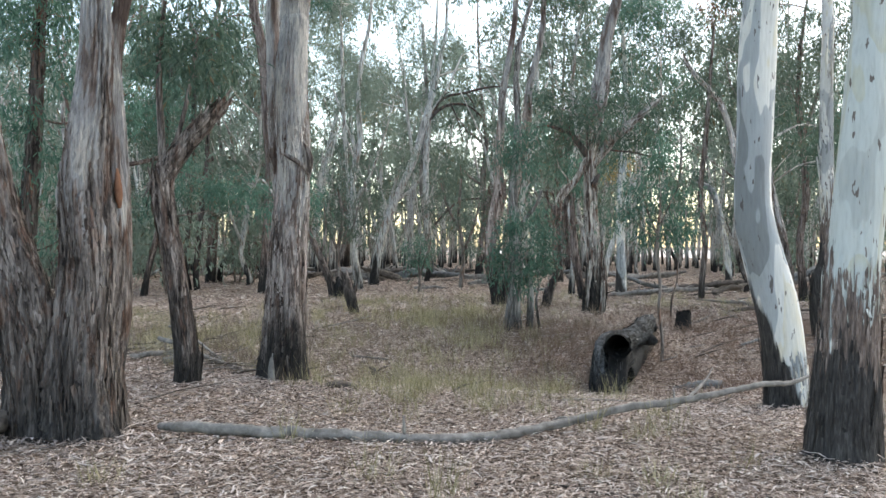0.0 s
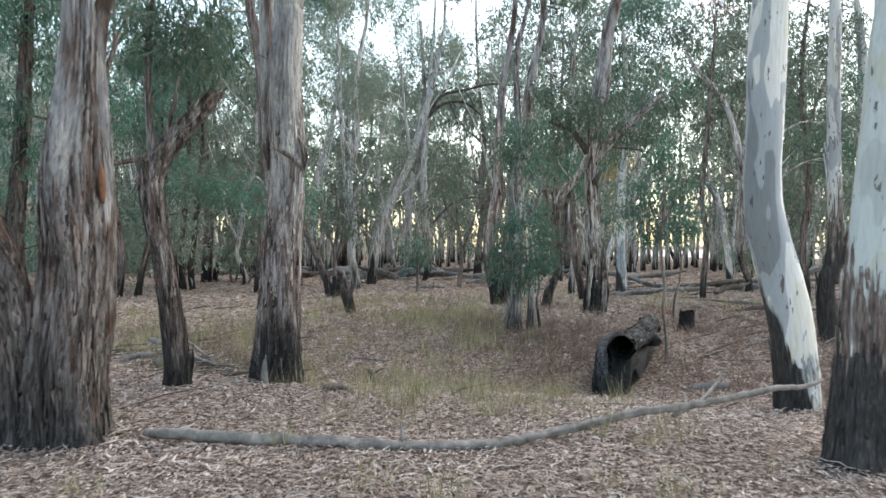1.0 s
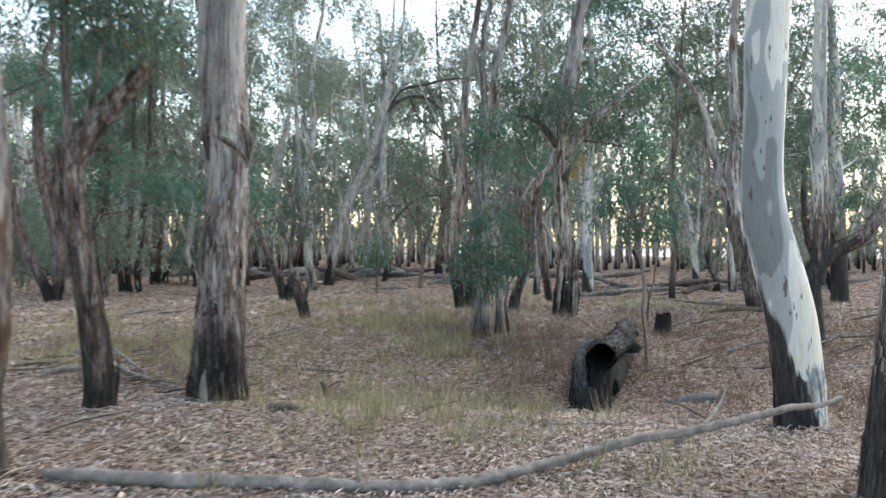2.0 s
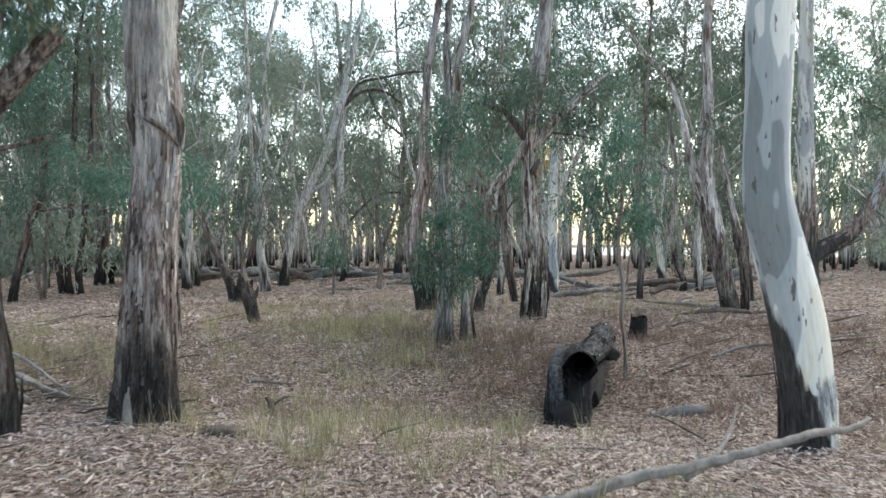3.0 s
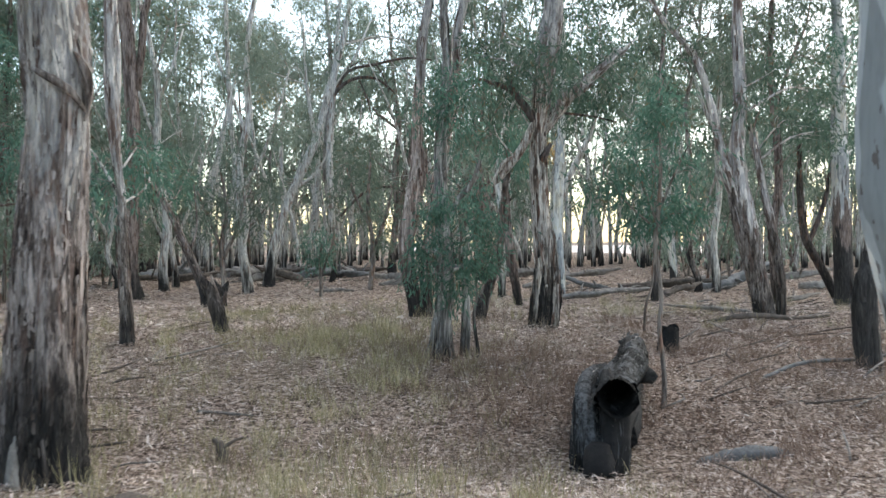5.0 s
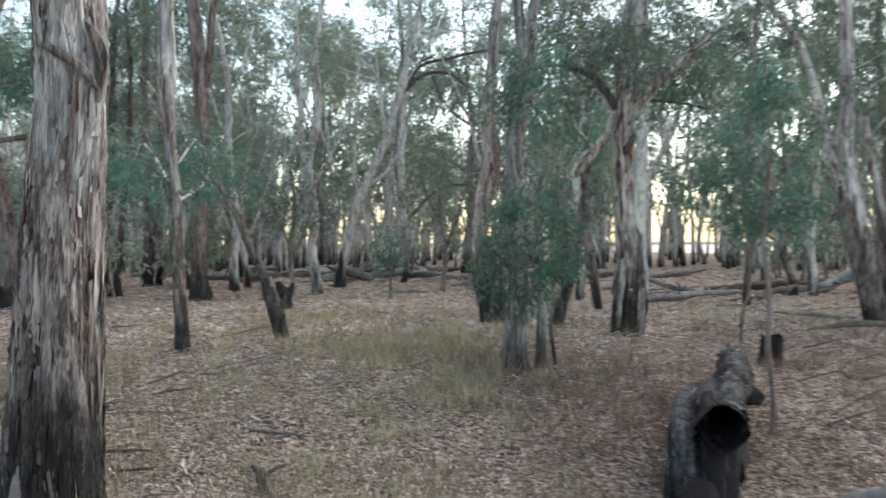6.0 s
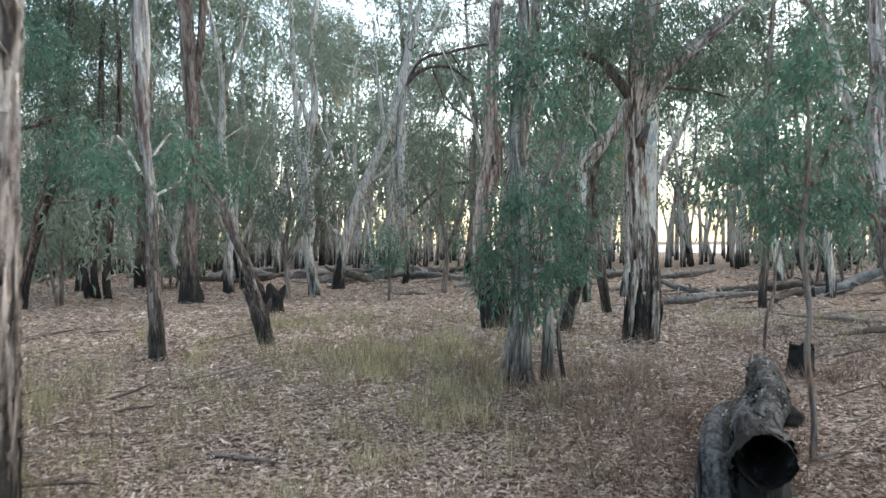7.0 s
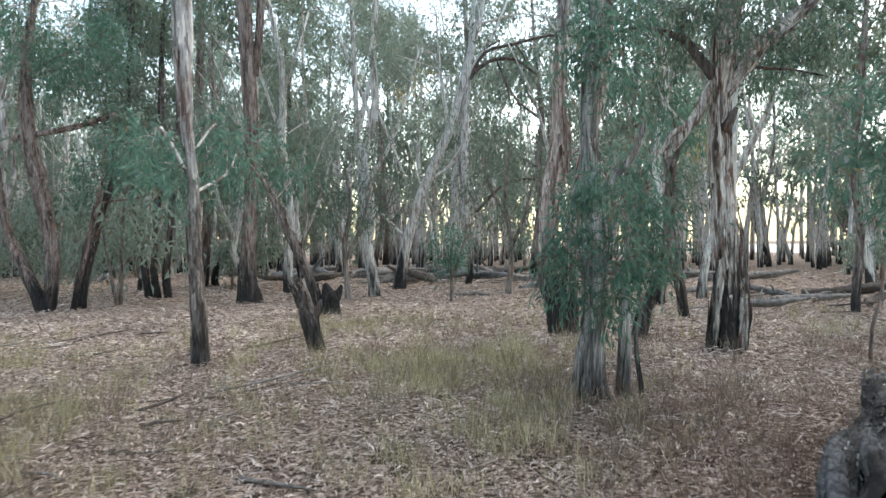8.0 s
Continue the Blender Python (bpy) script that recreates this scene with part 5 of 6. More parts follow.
gum("gum_tree", "gum with a blackened arching foot and white upper stem", (6.02, 13.36), BARK_SINGED,
    [[(0.0, 0, -0.07, 0.173), (-0.07, 0, 0.44, 0.159), (-0.05, 0, 1.03, 0.144), (0.23, 0, 1.36, 0.13), (0.69, 0, 1.62, 0.116), (1.19, 0, 2.37, 0.094), (1.53, 0, 3.46, 0.072)],
     [(-0.02, 0, 0.9, 0.14), (0.06, 0, 1.5, 0.135), (0.05, 0, 2.3, 0.125), (0.03, 0, 3.5, 0.115), (0.06, 0, 5.0, 0.1)]],
    blobs=[(0.9, 0.3, 3.4, 0.5, 0.45), (1.3, 0, 3.9, 0.5, 0.45), (0.9, 0.5, 2.3, 0.4, 0.26)],
    leaf=0.14, dens=2.0, seed=34, leaf_mat=LEAF_DARK, top=8, crown=2, sides=20, step=0.08, furrow=0.1, rough=0.08, loose=500)
gum("gum_tree", "thin olive gum in the middle distance", (-6.89, 36.89), BARK_DARK,
    [[(0.22, 0, -0.11, 0.137), (0.01, 0, 1.11, 0.117), (-0.41, 0, 2.66, 0.098), (-0.18, 0, 5.54, 0.078), (-0.37, 0, 8.85, 0.059)]],
    blobs=[(-1.26, 0, 4.43, 1.36, 1.14), (0.24, 0, 3.77, 1.36, 1.14), (0.66, 0, 2.21, 1.14, 0.91), (-0.82, 0, 6.63, 1.14, 1.14)],
    leaf=0.165, seed=35, leaf_mat=LEAF_OLIVE, sides=12, step=0.2, furrow=0.1, rough=0.08, loose=500)
gum("gum_tree", "thin olive gum in the middle distance", (-0.49, 35.83), BARK_CREAM,
    [[(-0.22, 0, -0.11, 0.133), (-0.1, 0, 1.1, 0.114), (-0.41, 0, 4.37, 0.114), (-0.18, 0, 7.65, 0.095), (-0.38, 0, 10.92, 0.076)]],
    blobs=[(-1.05, 0, 5.46, 1.32, 1.1), (0.46, 0, 4.82, 1.32, 1.1), (-0.39, 0, 7.65, 1.1, 0.88), (0.89, 0, 2.63, 1.1, 0.88)],
    leaf=0.26, seed=36, leaf_mat=LEAF_OLIVE, top=11, crown=4, sides=12, step=0.2, furrow=0.1, rough=0.08, loose=500)

# ---- things that lie on the ground ----
def log(kind, label, points, mat, sides=12, step=0.15, rough=0.18, seed=1, category="log", stubs=0, group="", crook=0.0):
    """A fallen log or stick along rows of x, y, height over the ground, radius, with the stubs of broken twigs."""
    rng = np.random.default_rng(seed)
    P = np.array(points, float)
    x0, y0 = P[0][:2]
    z0 = float(lie(x0, y0))
    root = tagged(new(kind), label, category, group)
    root.location = (x0, y0, z0)
    P[:, 2] += lie(P[:, 0], P[:, 1]) - z0
    P[:, 0] -= x0
    P[:, 1] -= y0
    if crook:
        P[1:-1, :2] += rng.normal(0, crook, (len(P) - 2, 2))
    line = spline(P, step)
    line[:, :3] += rng.normal(0, 0.12, (len(line), 3)) * line[:, 3:4]
    v, f = tube(line, sides, rough, rng)
    quads("shaft", v, f, mat, root, True)
    for _ in range(stubs):
        a = line[rng.integers(len(line) // 5, len(line) - 1)]
        d = rng.normal(0, 1, 3)
        d[2] = abs(d[2]) * 0.7
        d /= np.linalg.norm(d)
        L = rng.uniform(2, 7) * a[3]
        v, f = tube(spline([[*a[:3], a[3] * 0.45], [*(a[:3] + d * L * 0.6 + [0, 0, 0.1 * L]), a[3] * 0.3], [*(a[:3] + d * L), a[3] * 0.12]], 0.05), 6, 0.1, rng)
        quads("branch_stub", v, f, mat, root, True)
    return root


def long_branch():
    root = log("fallen_branch", "long bare grey branch lying over dry leaves", [(-2.25, 6.7, 0.080, 0.028), (-2.0, 6.6, 0.090, 0.044), (-1.49, 6.5, 0.080, 0.048), (-0.71, 6.45, 0.060, 0.042), (-0.25, 6.4, 0.050, 0.036), (0.2, 6.4, 0.040, 0.046), (0.5, 6.48, 0.060, 0.036), (0.89, 6.65, 0.090, 0.033), (1.45, 6.85, 0.170, 0.031), (1.84, 6.97, 0.205, 0.03), (2.26, 7.1, 0.260, 0.027), (2.72, 7.25, 0.350, 0.025), (3.02, 7.35, 0.370, 0.02), (3.22, 7.45, 0.420, 0.012)], WOOD_GREY, 14, 0.04, 0.10, 3, "branch", 3)
    z0 = root.location
    fork = spline([[1.82, 6.97, 0.145, 0.02], [2.05, 7.15, 0.2, 0.017], [2.3, 7.45, 0.3, 0.012], [2.48, 7.76, 0.39, 0.005]], 0.05)
    fork[:, :3] -= np.array(z0)
    v, f = tube(fork, 8, 0.1, np.random.default_rng(4))
    quads("side_branch", v, f, WOOD_GREY, root, True)


def hollow_log():
    """The charred hollow log: it rears on a burnt-out foot, with an open mouth that looks along the path, and a knobbly back."""
    rng = np.random.default_rng(8)
    root = tagged(new("hollow_log"), "charred hollow log with a black open end on leaf litter", "log")
    root.location = (2.23, 10.96, float(lie(2.26, 10.96)))
    outer = spline([[0.01, -0.13, 0.615, 0.152], [0.03, -0.04, 0.620, 0.158], [0.06, 0.1, 0.615, 0.158], [0.20, 0.5, 0.610, 0.152], [0.46, 1.1, 0.610, 0.142], [0.70, 1.6, 0.630, 0.158], [0.90, 2.2, 0.660, 0.131], [1.08, 2.7, 0.680, 0.110], [1.22, 3.1, 0.640, 0.074]], 0.04)
    v, f = tube(outer[:4], 72, 0.06, rng, cap=False, furrow=0.06)
    tagged(quads("lip", v, f, SOOT, root, True), "soot-black burnt lip")
    v, f = tube(outer[1:], 72, 0.13, rng, cap=False, furrow=0.12)
    shell = quads("shell", v, f, ASH_WOOD, root, True)
    tagged(quads("charred_bark", *plates(outer[6:], 1800, rng, -1, 9, 0.6), CHAR_FLAKES, shell), kind="stuff")
    tagged(quads("broken_plates", *plates(outer[14:], 130, rng, -1, 9, 1.6), ASH_WOOD, shell), kind="stuff")
    inner = spline([[0.01, -0.13, 0.615, 0.155], [0.03, -0.05, 0.615, 0.142], [0.1, 0.2, 0.610, 0.126], [0.2, 0.45, 0.600, 0.110], [0.4, 0.85, 0.580, 0.063], [0.46, 0.95, 0.570, 0.021]], 0.04)
    v, f = tube(inner, 48, 0.08, rng, cap=False, furrow=0.05)
    tagged(quads("hollow", v, f[:, ::-1], SOOT, root, True), "soot-black hollow inside")
    foot = spline([[0.2, 0.36, 0.42, 0.14], [0.07, 0.14, 0.34, 0.135], [0.03, 0.0, 0.16, 0.122], [-0.02, -0.06, 0.0, 0.14], [-0.02, -0.06, -0.1, 0.14]], 0.04)
    v, f = tube(foot, 40, 0.10, rng, furrow=0.10)
    tagged(quads("burnt_foot", v, f, SOOT, root, True), "black burnt-out foot")
    wall = spline([[-0.15, 0.12, -0.1, 0.155], [-0.15, 0.14, 0.12, 0.145], [-0.12, 0.26, 0.34, 0.13], [-0.04, 0.5, 0.5, 0.13], [0.12, 0.85, 0.56, 0.13], [0.36, 1.3, 0.56, 0.125], [0.6, 1.8, 0.52, 0.09]], 0.04)
    v, f = tube(wall, 72, 0.16, rng, furrow=0.2)
    tagged(quads("side_wall", v, f, ASH_WOOD, root, True), "grey weathered outer wood")
    for line, count, name in ((wall, 1500, "flaking_wood"), (foot, 260, "charred_bark")):
        tagged(quads(name, *plates(line, count, rng, -1, 9, 0.55), CHAR_FLAKES, root), kind="stuff")
    toe = spline([[-0.12, -0.02, 0.14, 0.13], [-0.16, -0.16, 0.06, 0.13], [-0.15, -0.26, -0.02, 0.09]], 0.04)
    v, f = tube(toe, 24, 0.15, rng, furrow=0.10)
    quads("root_toe", v, f, SOOT, root, True)
    under = spline([[0.14, 0.4, 0.2, 0.18], [0.46, 1.2, 0.26, 0.2], [0.78, 2.0, 0.3, 0.18], [1.1, 2.8, 0.34, 0.16]], 0.06)
    v, f = tube(under, 20, 0.15, rng, furrow=0.06)
    quads("underside", v, f, SOOT, root, True)
    for a, b, r in (((0.86, 2.3, 0.68), (0.80, 2.33, 0.77), 0.035), ((0.70, 1.6, 0.55), (0.92, 1.5, 0.48), 0.11), ((0.95, 2.4, 0.58), (1.14, 2.35, 0.6), 0.07)):
        v, f = tube(spline([[*a, r], [*(np.array(a) * 0.4 + np.array(b) * 0.6 + [0.02, 0, 0.02]), r * 0.8], [*b, r * 0.45]], 0.03), 14, 0.2, rng, furrow=0.12)
        quads("knot", v, f, WOOD_CHAR, root, True)


def stump(place, r, h, seed):
    rng = np.random.default_rng(seed)
    root = tagged(new("stump"), "small burnt black stump with a ragged rim", "stump")
    root.location = (*place, float(lie(*place)))
    v, f = tube(spline([[0, 0, -0.08, r * 1.4], [0, 0, 0.08, r * 1.1], [0.01, 0, h * 0.6, r], [0.02, 0, h, r * 0.95]], 0.03), 28, 0.12, rng, cap=False, furrow=0.12)
    top = v[:, 2] > h * 0.7
    v[top, 2] += 0.045 * np.sin(3 * np.arctan2(v[top, 1], v[top, 0])) * (v[top, 2] - h * 0.7) / (0.3 * h)
    quads("shell", v, f, SOOT, root, True)
    v, f = tube(spline([[0.02, 0, h * 1.0, r * 0.9], [0.01, 0, h * 0.8, r * 0.6], [0, 0, h * 0.5, r * 0.3]], 0.03), 28, 0.1, rng)
    quads("hollow", v, f, SOOT, root, True)


long_branch()
hollow_log()
stump((4.28, 15.10), 0.125, 0.33, 5)
log("fallen_log", "short grey weathered piece of wood half sunk in litter", [(2.95, 10.95, 0.0, 0.03), (3.2, 10.97, 0.01, 0.06), (3.5, 10.93, 0.02, 0.075), (3.75, 10.88, 0.0, 0.03)], WOOD_SLATE, 14, 0.05, 0.12, 6)
log("fallen_log", "dark curved root beside the double trunk", [(-4.1, 6.7, 0.03, 0.07), (-3.75, 6.45, 0.14, 0.08), (-3.45, 6.6, 0.16, 0.07), (-3.2, 6.75, 0.1, 0.05)], WOOD_DARK, 14, 0.05, 0.15, 7)
log("fallen_log", "dark curved root beside the double trunk", [(-3.55, 6.1, 0.02, 0.05), (-3.5, 6.3, 0.1, 0.06), (-3.42, 6.55, 0.14, 0.06)], WOOD_DARK, 12, 0.05, 0.15, 9)
log("fallen_log", "low brown rotten log in the litter", [(-1.28, 9.35, 0.03, 0.05), (-1.1, 9.3, 0.05, 0.07), (-0.92, 9.3, 0.03, 0.05)], WOOD_DARK, 12, 0.05, 0.2, 10)

log("stub", "small dark broken stub standing up from the litter", [(-0.90, 11.12, -0.02, 0.05), (-0.88, 11.12, 0.07, 0.045), (-0.92, 11.12, 0.14, 0.035), (-0.97, 11.12, 0.18, 0.012)], WOOD_DARK, 12, 0.03, 0.2, 12, "stub", 1)
log("fallen_branch", "dark grey dead branch lying by the foot of a gum", [(5.9, 17.75, 0.03, 0.02), (6.4, 17.85, 0.08, 0.04), (6.9, 17.85, 0.1, 0.05), (7.5, 17.8, 0.06, 0.035), (8.2, 17.9, 0.12, 0.015)], WOOD_DARK, 10, 0.08, 0.15, 13, "branch", 3)
log("fallen_branch", "thin pale dead branch lying in the litter", [(4.6, 13.1, 0.03, 0.02), (5.3, 13.5, 0.07, 0.024), (6.1, 13.6, 0.06, 0.018), (6.7, 13.9, 0.1, 0.008)], WOOD_SLATE, 8, 0.08, 0.15, 14, "branch", 2)

# a low heap of dead branches beside the tall gum, and a white one farther off
for n, row in enumerate(([(-3.95, 11.75, 0.25, 0.03), (-3.5, 11.45, 0.2, 0.032), (-3.1, 11.15, 0.1, 0.03), (-2.6, 11.0, 0.03, 0.018)],
                         [(-3.65, 11.05, 0.06, 0.04), (-3.4, 10.95, 0.1, 0.045), (-3.15, 10.85, 0.04, 0.03)],
                         [(-3.85, 11.9, 0.4, 0.02), (-3.35, 11.5, 0.3, 0.018), (-2.9, 11.2, 0.06, 0.012)],
                         [(-4.2, 11.35, 0.05, 0.04), (-3.6, 11.5, 0.1, 0.035), (-3.0, 11.6, 0.05, 0.02)])):
    log("fallen_branch", "grey dead branch in a low heap on the litter", row, WOOD_GREY, 10, 0.06, 0.15, 70 + n, "branch", 2, "heap of dead branches", 0.04)
log("fallen_branch", "bleached white branch leaning out of the litter", [(-9.39, 27.0, 0.55, 0.05), (-9.09, 27.0, 0.7, 0.05), (-8.83, 27.0, 0.89, 0.05), (-8.56, 27.0, 1.12, 0.03)], BARK_WHITE, 8, 0.2, 0.1, 79, "branch", 2)

# fallen timber in the middle distance: x, y, direction, length, thickness, lift of the far end
for n, (x, y, turn, length, r, lift) in enumerate([
        (6.6, 27.0, 14, 2.6, 0.12, 0.1), (8.2, 29.5, -18, 3.4, 0.15, 0.2), (10.4, 28.2, 24, 4.0, 0.20, 0.8), (5.6, 30.5, 32, 2.2, 0.12, 0.1), (11.5, 32.5, -12, 3.6, 0.15, 0.2),
        (5.0, 25.2, -34, 1.8, 0.08, 0.2), (8.0, 25.2, 38, 2.0, 0.09, 0.3), (7.4, 28.0, 140, 2.4, 0.10, 0.5), (13.0, 27.5, 20, 3.0, 0.14, 0.3), (9.3, 22.2, 25, 2.0, 0.06, 0.2),
        (7.6, 19.4, 165, 1.7, 0.045, 0.15), (-1.2, 44.0, 8, 3.6, 0.22, 0.1), (2.4, 46.5, -14, 4.2, 0.20, 0.2), (-5.2, 47.0, 12, 4.0, 0.24, 0.2), (-9.5, 45.0, -16, 4.0, 0.2, 0.3),
        (0.6, 41.5, 150, 2.8, 0.14, 0.5), (-3.6, 42.5, -22, 3.0, 0.16, 0.3), (4.5, 43.0, 20, 3.2, 0.15, 0.2), (-13.0, 43.0, 9, 4.0, 0.18, 0.1), (7.5, 36.5, -15, 3.4, 0.15, 0.3),
        (15.0, 34.0, 14, 4.0, 0.18, 0.3), (-7.5, 38.5, 160, 2.6, 0.12, 0.2), (-2.6, 39.0, 4, 4.2, 0.24, 0.1), (0.9, 38.0, -6, 3.2, 0.2, 0.1), (-5.8, 41.0, 7, 3.8, 0.26, 0.2), (3.0, 40.5, 9, 3.4, 0.2, 0.2), (-1.8, 36.5, 160, 2.4, 0.16, 0.5), (-8.6, 40.0, -7, 3.6, 0.24, 0.1), (1.6, 36.0, 25, 2.4, 0.13, 0.4), (-4.2, 36.8, 12, 2.6, 0.17, 0.1), (5.6, 38.2, -8, 3.2, 0.2, 0.2), (-6.8, 36.4, 22, 2.4, 0.15, 0.3), (2.2, 26.5, 30, 1.4, 0.06, 0.1), (-1.0, 29.5, -20, 1.2, 0.06, 0.0), (1.0, 33.0, 18, 1.8, 0.08, 0.1)]):
    if y > 35:
        length, r = 0.85 * length, 0.85 * r
    elif length > 2:
        length, r = 0.9 * length, 0.75 * r
    c, s = math.cos(radians(turn)), math.sin(radians(turn))
    q = random.Random(300 + n)
    rows = []
    for k, thick in ((0, 0.75), (0.18, 1.0), (0.4, 0.92), (0.6, 0.8), (0.8, 0.55), (1.0, 0.25)):
        bend = q.gauss(0, 0.055) * length
        rows.append((x + k * length * c - bend * s, y + k * length * s + bend * c, r * 0.35 + lift * k + abs(q.gauss(0, 0.25)) * r, r * thick))
    log("fallen_log", "grey fallen log lying among dry leaves", rows, (WOOD_GREY, WOOD_DARK, WOOD_SLATE, WOOD_GREY, WOOD_GREY)[n % 5], 12, 0.1, 0.35, 100 + n, "log", 4 if length > 1.5 else 2, "fallen logs on the woodland floor")


def fallen_sticks():
    """Sticks scattered over the floor, most of them in loose heaps."""
    rng = random.Random(21)
    heaps = [(-3.1, 10.9, 0.8, 46), (5.6, 14.6, 1.6, 16), (6.4, 12.0, 1.2, 10), (-4.4, 12.0, 0.7, 16), (-4.3, 12.6, 0.9, 10), (6.3, 15.8, 1.2, 10), (7.5, 18.5, 1.5, 10), (5.0, 12.5, 1.3, 8), (-2.6, 13.5, 1.5, 6), (9.0, 23.0, 2.0, 10), (-5.5, 18.0, 2.0, 8), (0.0, 8.8, 2.5, 4), (3.4, 9.3, 1.0, 8), (6.5, 27.0, 3.0, 16), (0, 38, 6, 24), (-3, 40, 5, 24), (7.2, 28.5, 1.6, 30), (10.2, 28.0, 1.6, 20), (-3.4, 13.8, 1.3, 9), (4.6, 12.6, 1.3, 9)]
    for hx, hy, spread, count in heaps:
        for _ in range(count):
            x, y, a = rng.gauss(hx, spread * 0.6), rng.gauss(hy, spread * 0.5), rng.uniform(-0.8, 0.8) + rng.choice((0, 0, 1.2))
            L, r = rng.uniform(0.25, 0.85) * (1 + 0.02 * hy), rng.uniform(0.004, 0.012) * (1 + 0.03 * hy)
            c, s, up = math.cos(a), math.sin(a), rng.uniform(0, 0.16)
            log("stick", "thin grey dead stick on the litter", [(x, y, r, r), (x + 0.5 * L * c + rng.gauss(0, 0.05), y + 0.5 * L * s, r + up * 0.6, r * 0.9), (x + L * c, y + L * s, r + up, r * 0.4)], rng.choice((WOOD_GREY, WOOD_DARK, WOOD_DARK)), 5, 0.2, 0, rng.randint(0, 9999), "stick", 0, "sticks on the woodland floor", 0.09 * L)


fallen_sticks()


# ---- the far woods ----
def far_woods():
    kinds = []
    for n in range(9):
        rng = np.random.default_rng(50 + n)
        h = rng.uniform(10, 15)
        lean, r = rng.uniform(-2.2, 2.2), rng.uniform(0.075, 0.15)
        zs = [-0.1, 0.4, 1.4, 2.6, 4.0, 5.5, 7.5, h * 0.8, h]
        thick = [1.6, 1.15, 1.0, 0.92, 0.8, 0.7, 0.5, 0.3, 0.1]
        wob = np.cumsum(rng.normal(0, 0.17, (9, 2)), 0) * (np.array(zs) > 1)[:, None]
        trunk = [(lean * (max(z, 0) / h) ** 1.2 + w[0], w[1], z, r * k) for z, w, k in zip(zs, wob, thick)]
        limbs = []
        for i in range(rng.integers(7, 11)):
            z0 = rng.uniform(0.5, 2.2) if i < 2 else rng.uniform(1.5, 0.6 * h)
            k = [np.interp(z0, zs, [p[c] for p in trunk]) for c in (0, 1)]
            a, reach = rng.uniform(0, 6.28), rng.uniform(0.7, 2.6)
            c, s, k2 = math.cos(a), math.sin(a), (0.65 if i < 2 else 0.42)
            up = rng.uniform(2.0, 3.5) if i < 2 else rng.uniform(0.7, 1.9)
            jx, jy = rng.normal(0, 0.12, 2)
            limbs.append([(k[0], k[1], z0, r * k2), (k[0] + 0.35 * reach * c + jx, k[1] + 0.35 * reach * s, z0 + reach * 0.3 * up, r * k2 * 0.8),
                          (k[0] + 0.6 * reach * c, k[1] + 0.6 * reach * s + jy, z0 + reach * 0.65 * up, r * k2 * 0.55), (k[0] + reach * c, k[1] + reach * s, z0 + reach * up, r * 0.1)])
        blobs = []
        for i in range(20):
            z = (rng.uniform(0.20, 0.45) if i < 5 else rng.uniform(0.40, 1.0)) * h
            blobs.append((lean * (z / h) ** 1.2 + rng.normal(0, 1.35), rng.normal(0, 1.35), z, rng.uniform(0.45, 1.0), rng.uniform(0.3, 0.75)))
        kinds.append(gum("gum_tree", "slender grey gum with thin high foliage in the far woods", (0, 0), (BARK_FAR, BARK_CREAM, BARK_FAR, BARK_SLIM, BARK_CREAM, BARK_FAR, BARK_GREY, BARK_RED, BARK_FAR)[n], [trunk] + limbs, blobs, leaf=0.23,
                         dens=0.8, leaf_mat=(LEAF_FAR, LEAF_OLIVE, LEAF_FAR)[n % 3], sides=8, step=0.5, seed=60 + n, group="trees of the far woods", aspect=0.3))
    rng = random.Random(5)
    spots = []
    while len(spots) < 118:
        y = 25 + 50 * rng.random() ** 0.8
        x = rng.uniform(-0.72, 0.72) * y
        bear = x / y
        if 0.24 < bear < 0.40 and y > 36 and rng.random() < 0.5:
            continue
        if -0.15 < bear < 0.07 and (y < 42 or rng.random() < 0.2):
            continue
        if 0.40 < bear < 0.62 and rng.random() < 0.55:
            continue
        if y < 32 and abs(bear) < 0.45 and rng.random() < 0.6:
            continue
        if min([math.hypot(x - a, y - b) for a, b in spots] or [9]) < 1.0:
            continue
        spots.append((x, y))
    for n, (x, y) in enumerate(spots):
        m = pose(x, y, float(lie(x, y)), 0, 0, rng.uniform(0, 360))
        s = rng.uniform(0.8, 1.2) * (1 + 0.006 * (y - 25))
        src = kinds[n % len(kinds)]
        if n < len(kinds):
            src.matrix_basis = m
        else:
            copy_thing(src, m).scale = (s, s, s)
    bushes = []
    for n in range(4):
        r2 = np.random.default_rng(90 + n)
        h = r2.uniform(3.2, 5.0)
        stems = [[(0, 0, -0.05, 0.06), (r2.normal(0, 0.15), 0, 1.2, 0.045), (r2.normal(0, 0.4), 0.1, h * 0.7, 0.03), (r2.normal(0, 0.6), 0, h, 0.012)], [(0.15, 0.1, -0.05, 0.045), (0.4, 0.1, 1.0, 0.035), (r2.normal(0.8, 0.3), 0, h * 0.8, 0.012)]]
        blobs = [(r2.normal(0.2, 0.7), r2.normal(0, 0.7), r2.uniform(0.25, 1.0) * h, r2.uniform(0.45, 0.8), r2.uniform(0.35, 0.6)) for _ in range(8)]
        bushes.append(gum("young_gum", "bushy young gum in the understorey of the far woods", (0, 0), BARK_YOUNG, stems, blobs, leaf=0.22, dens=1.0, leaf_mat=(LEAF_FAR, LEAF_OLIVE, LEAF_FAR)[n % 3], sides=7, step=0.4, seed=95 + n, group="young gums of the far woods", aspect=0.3))
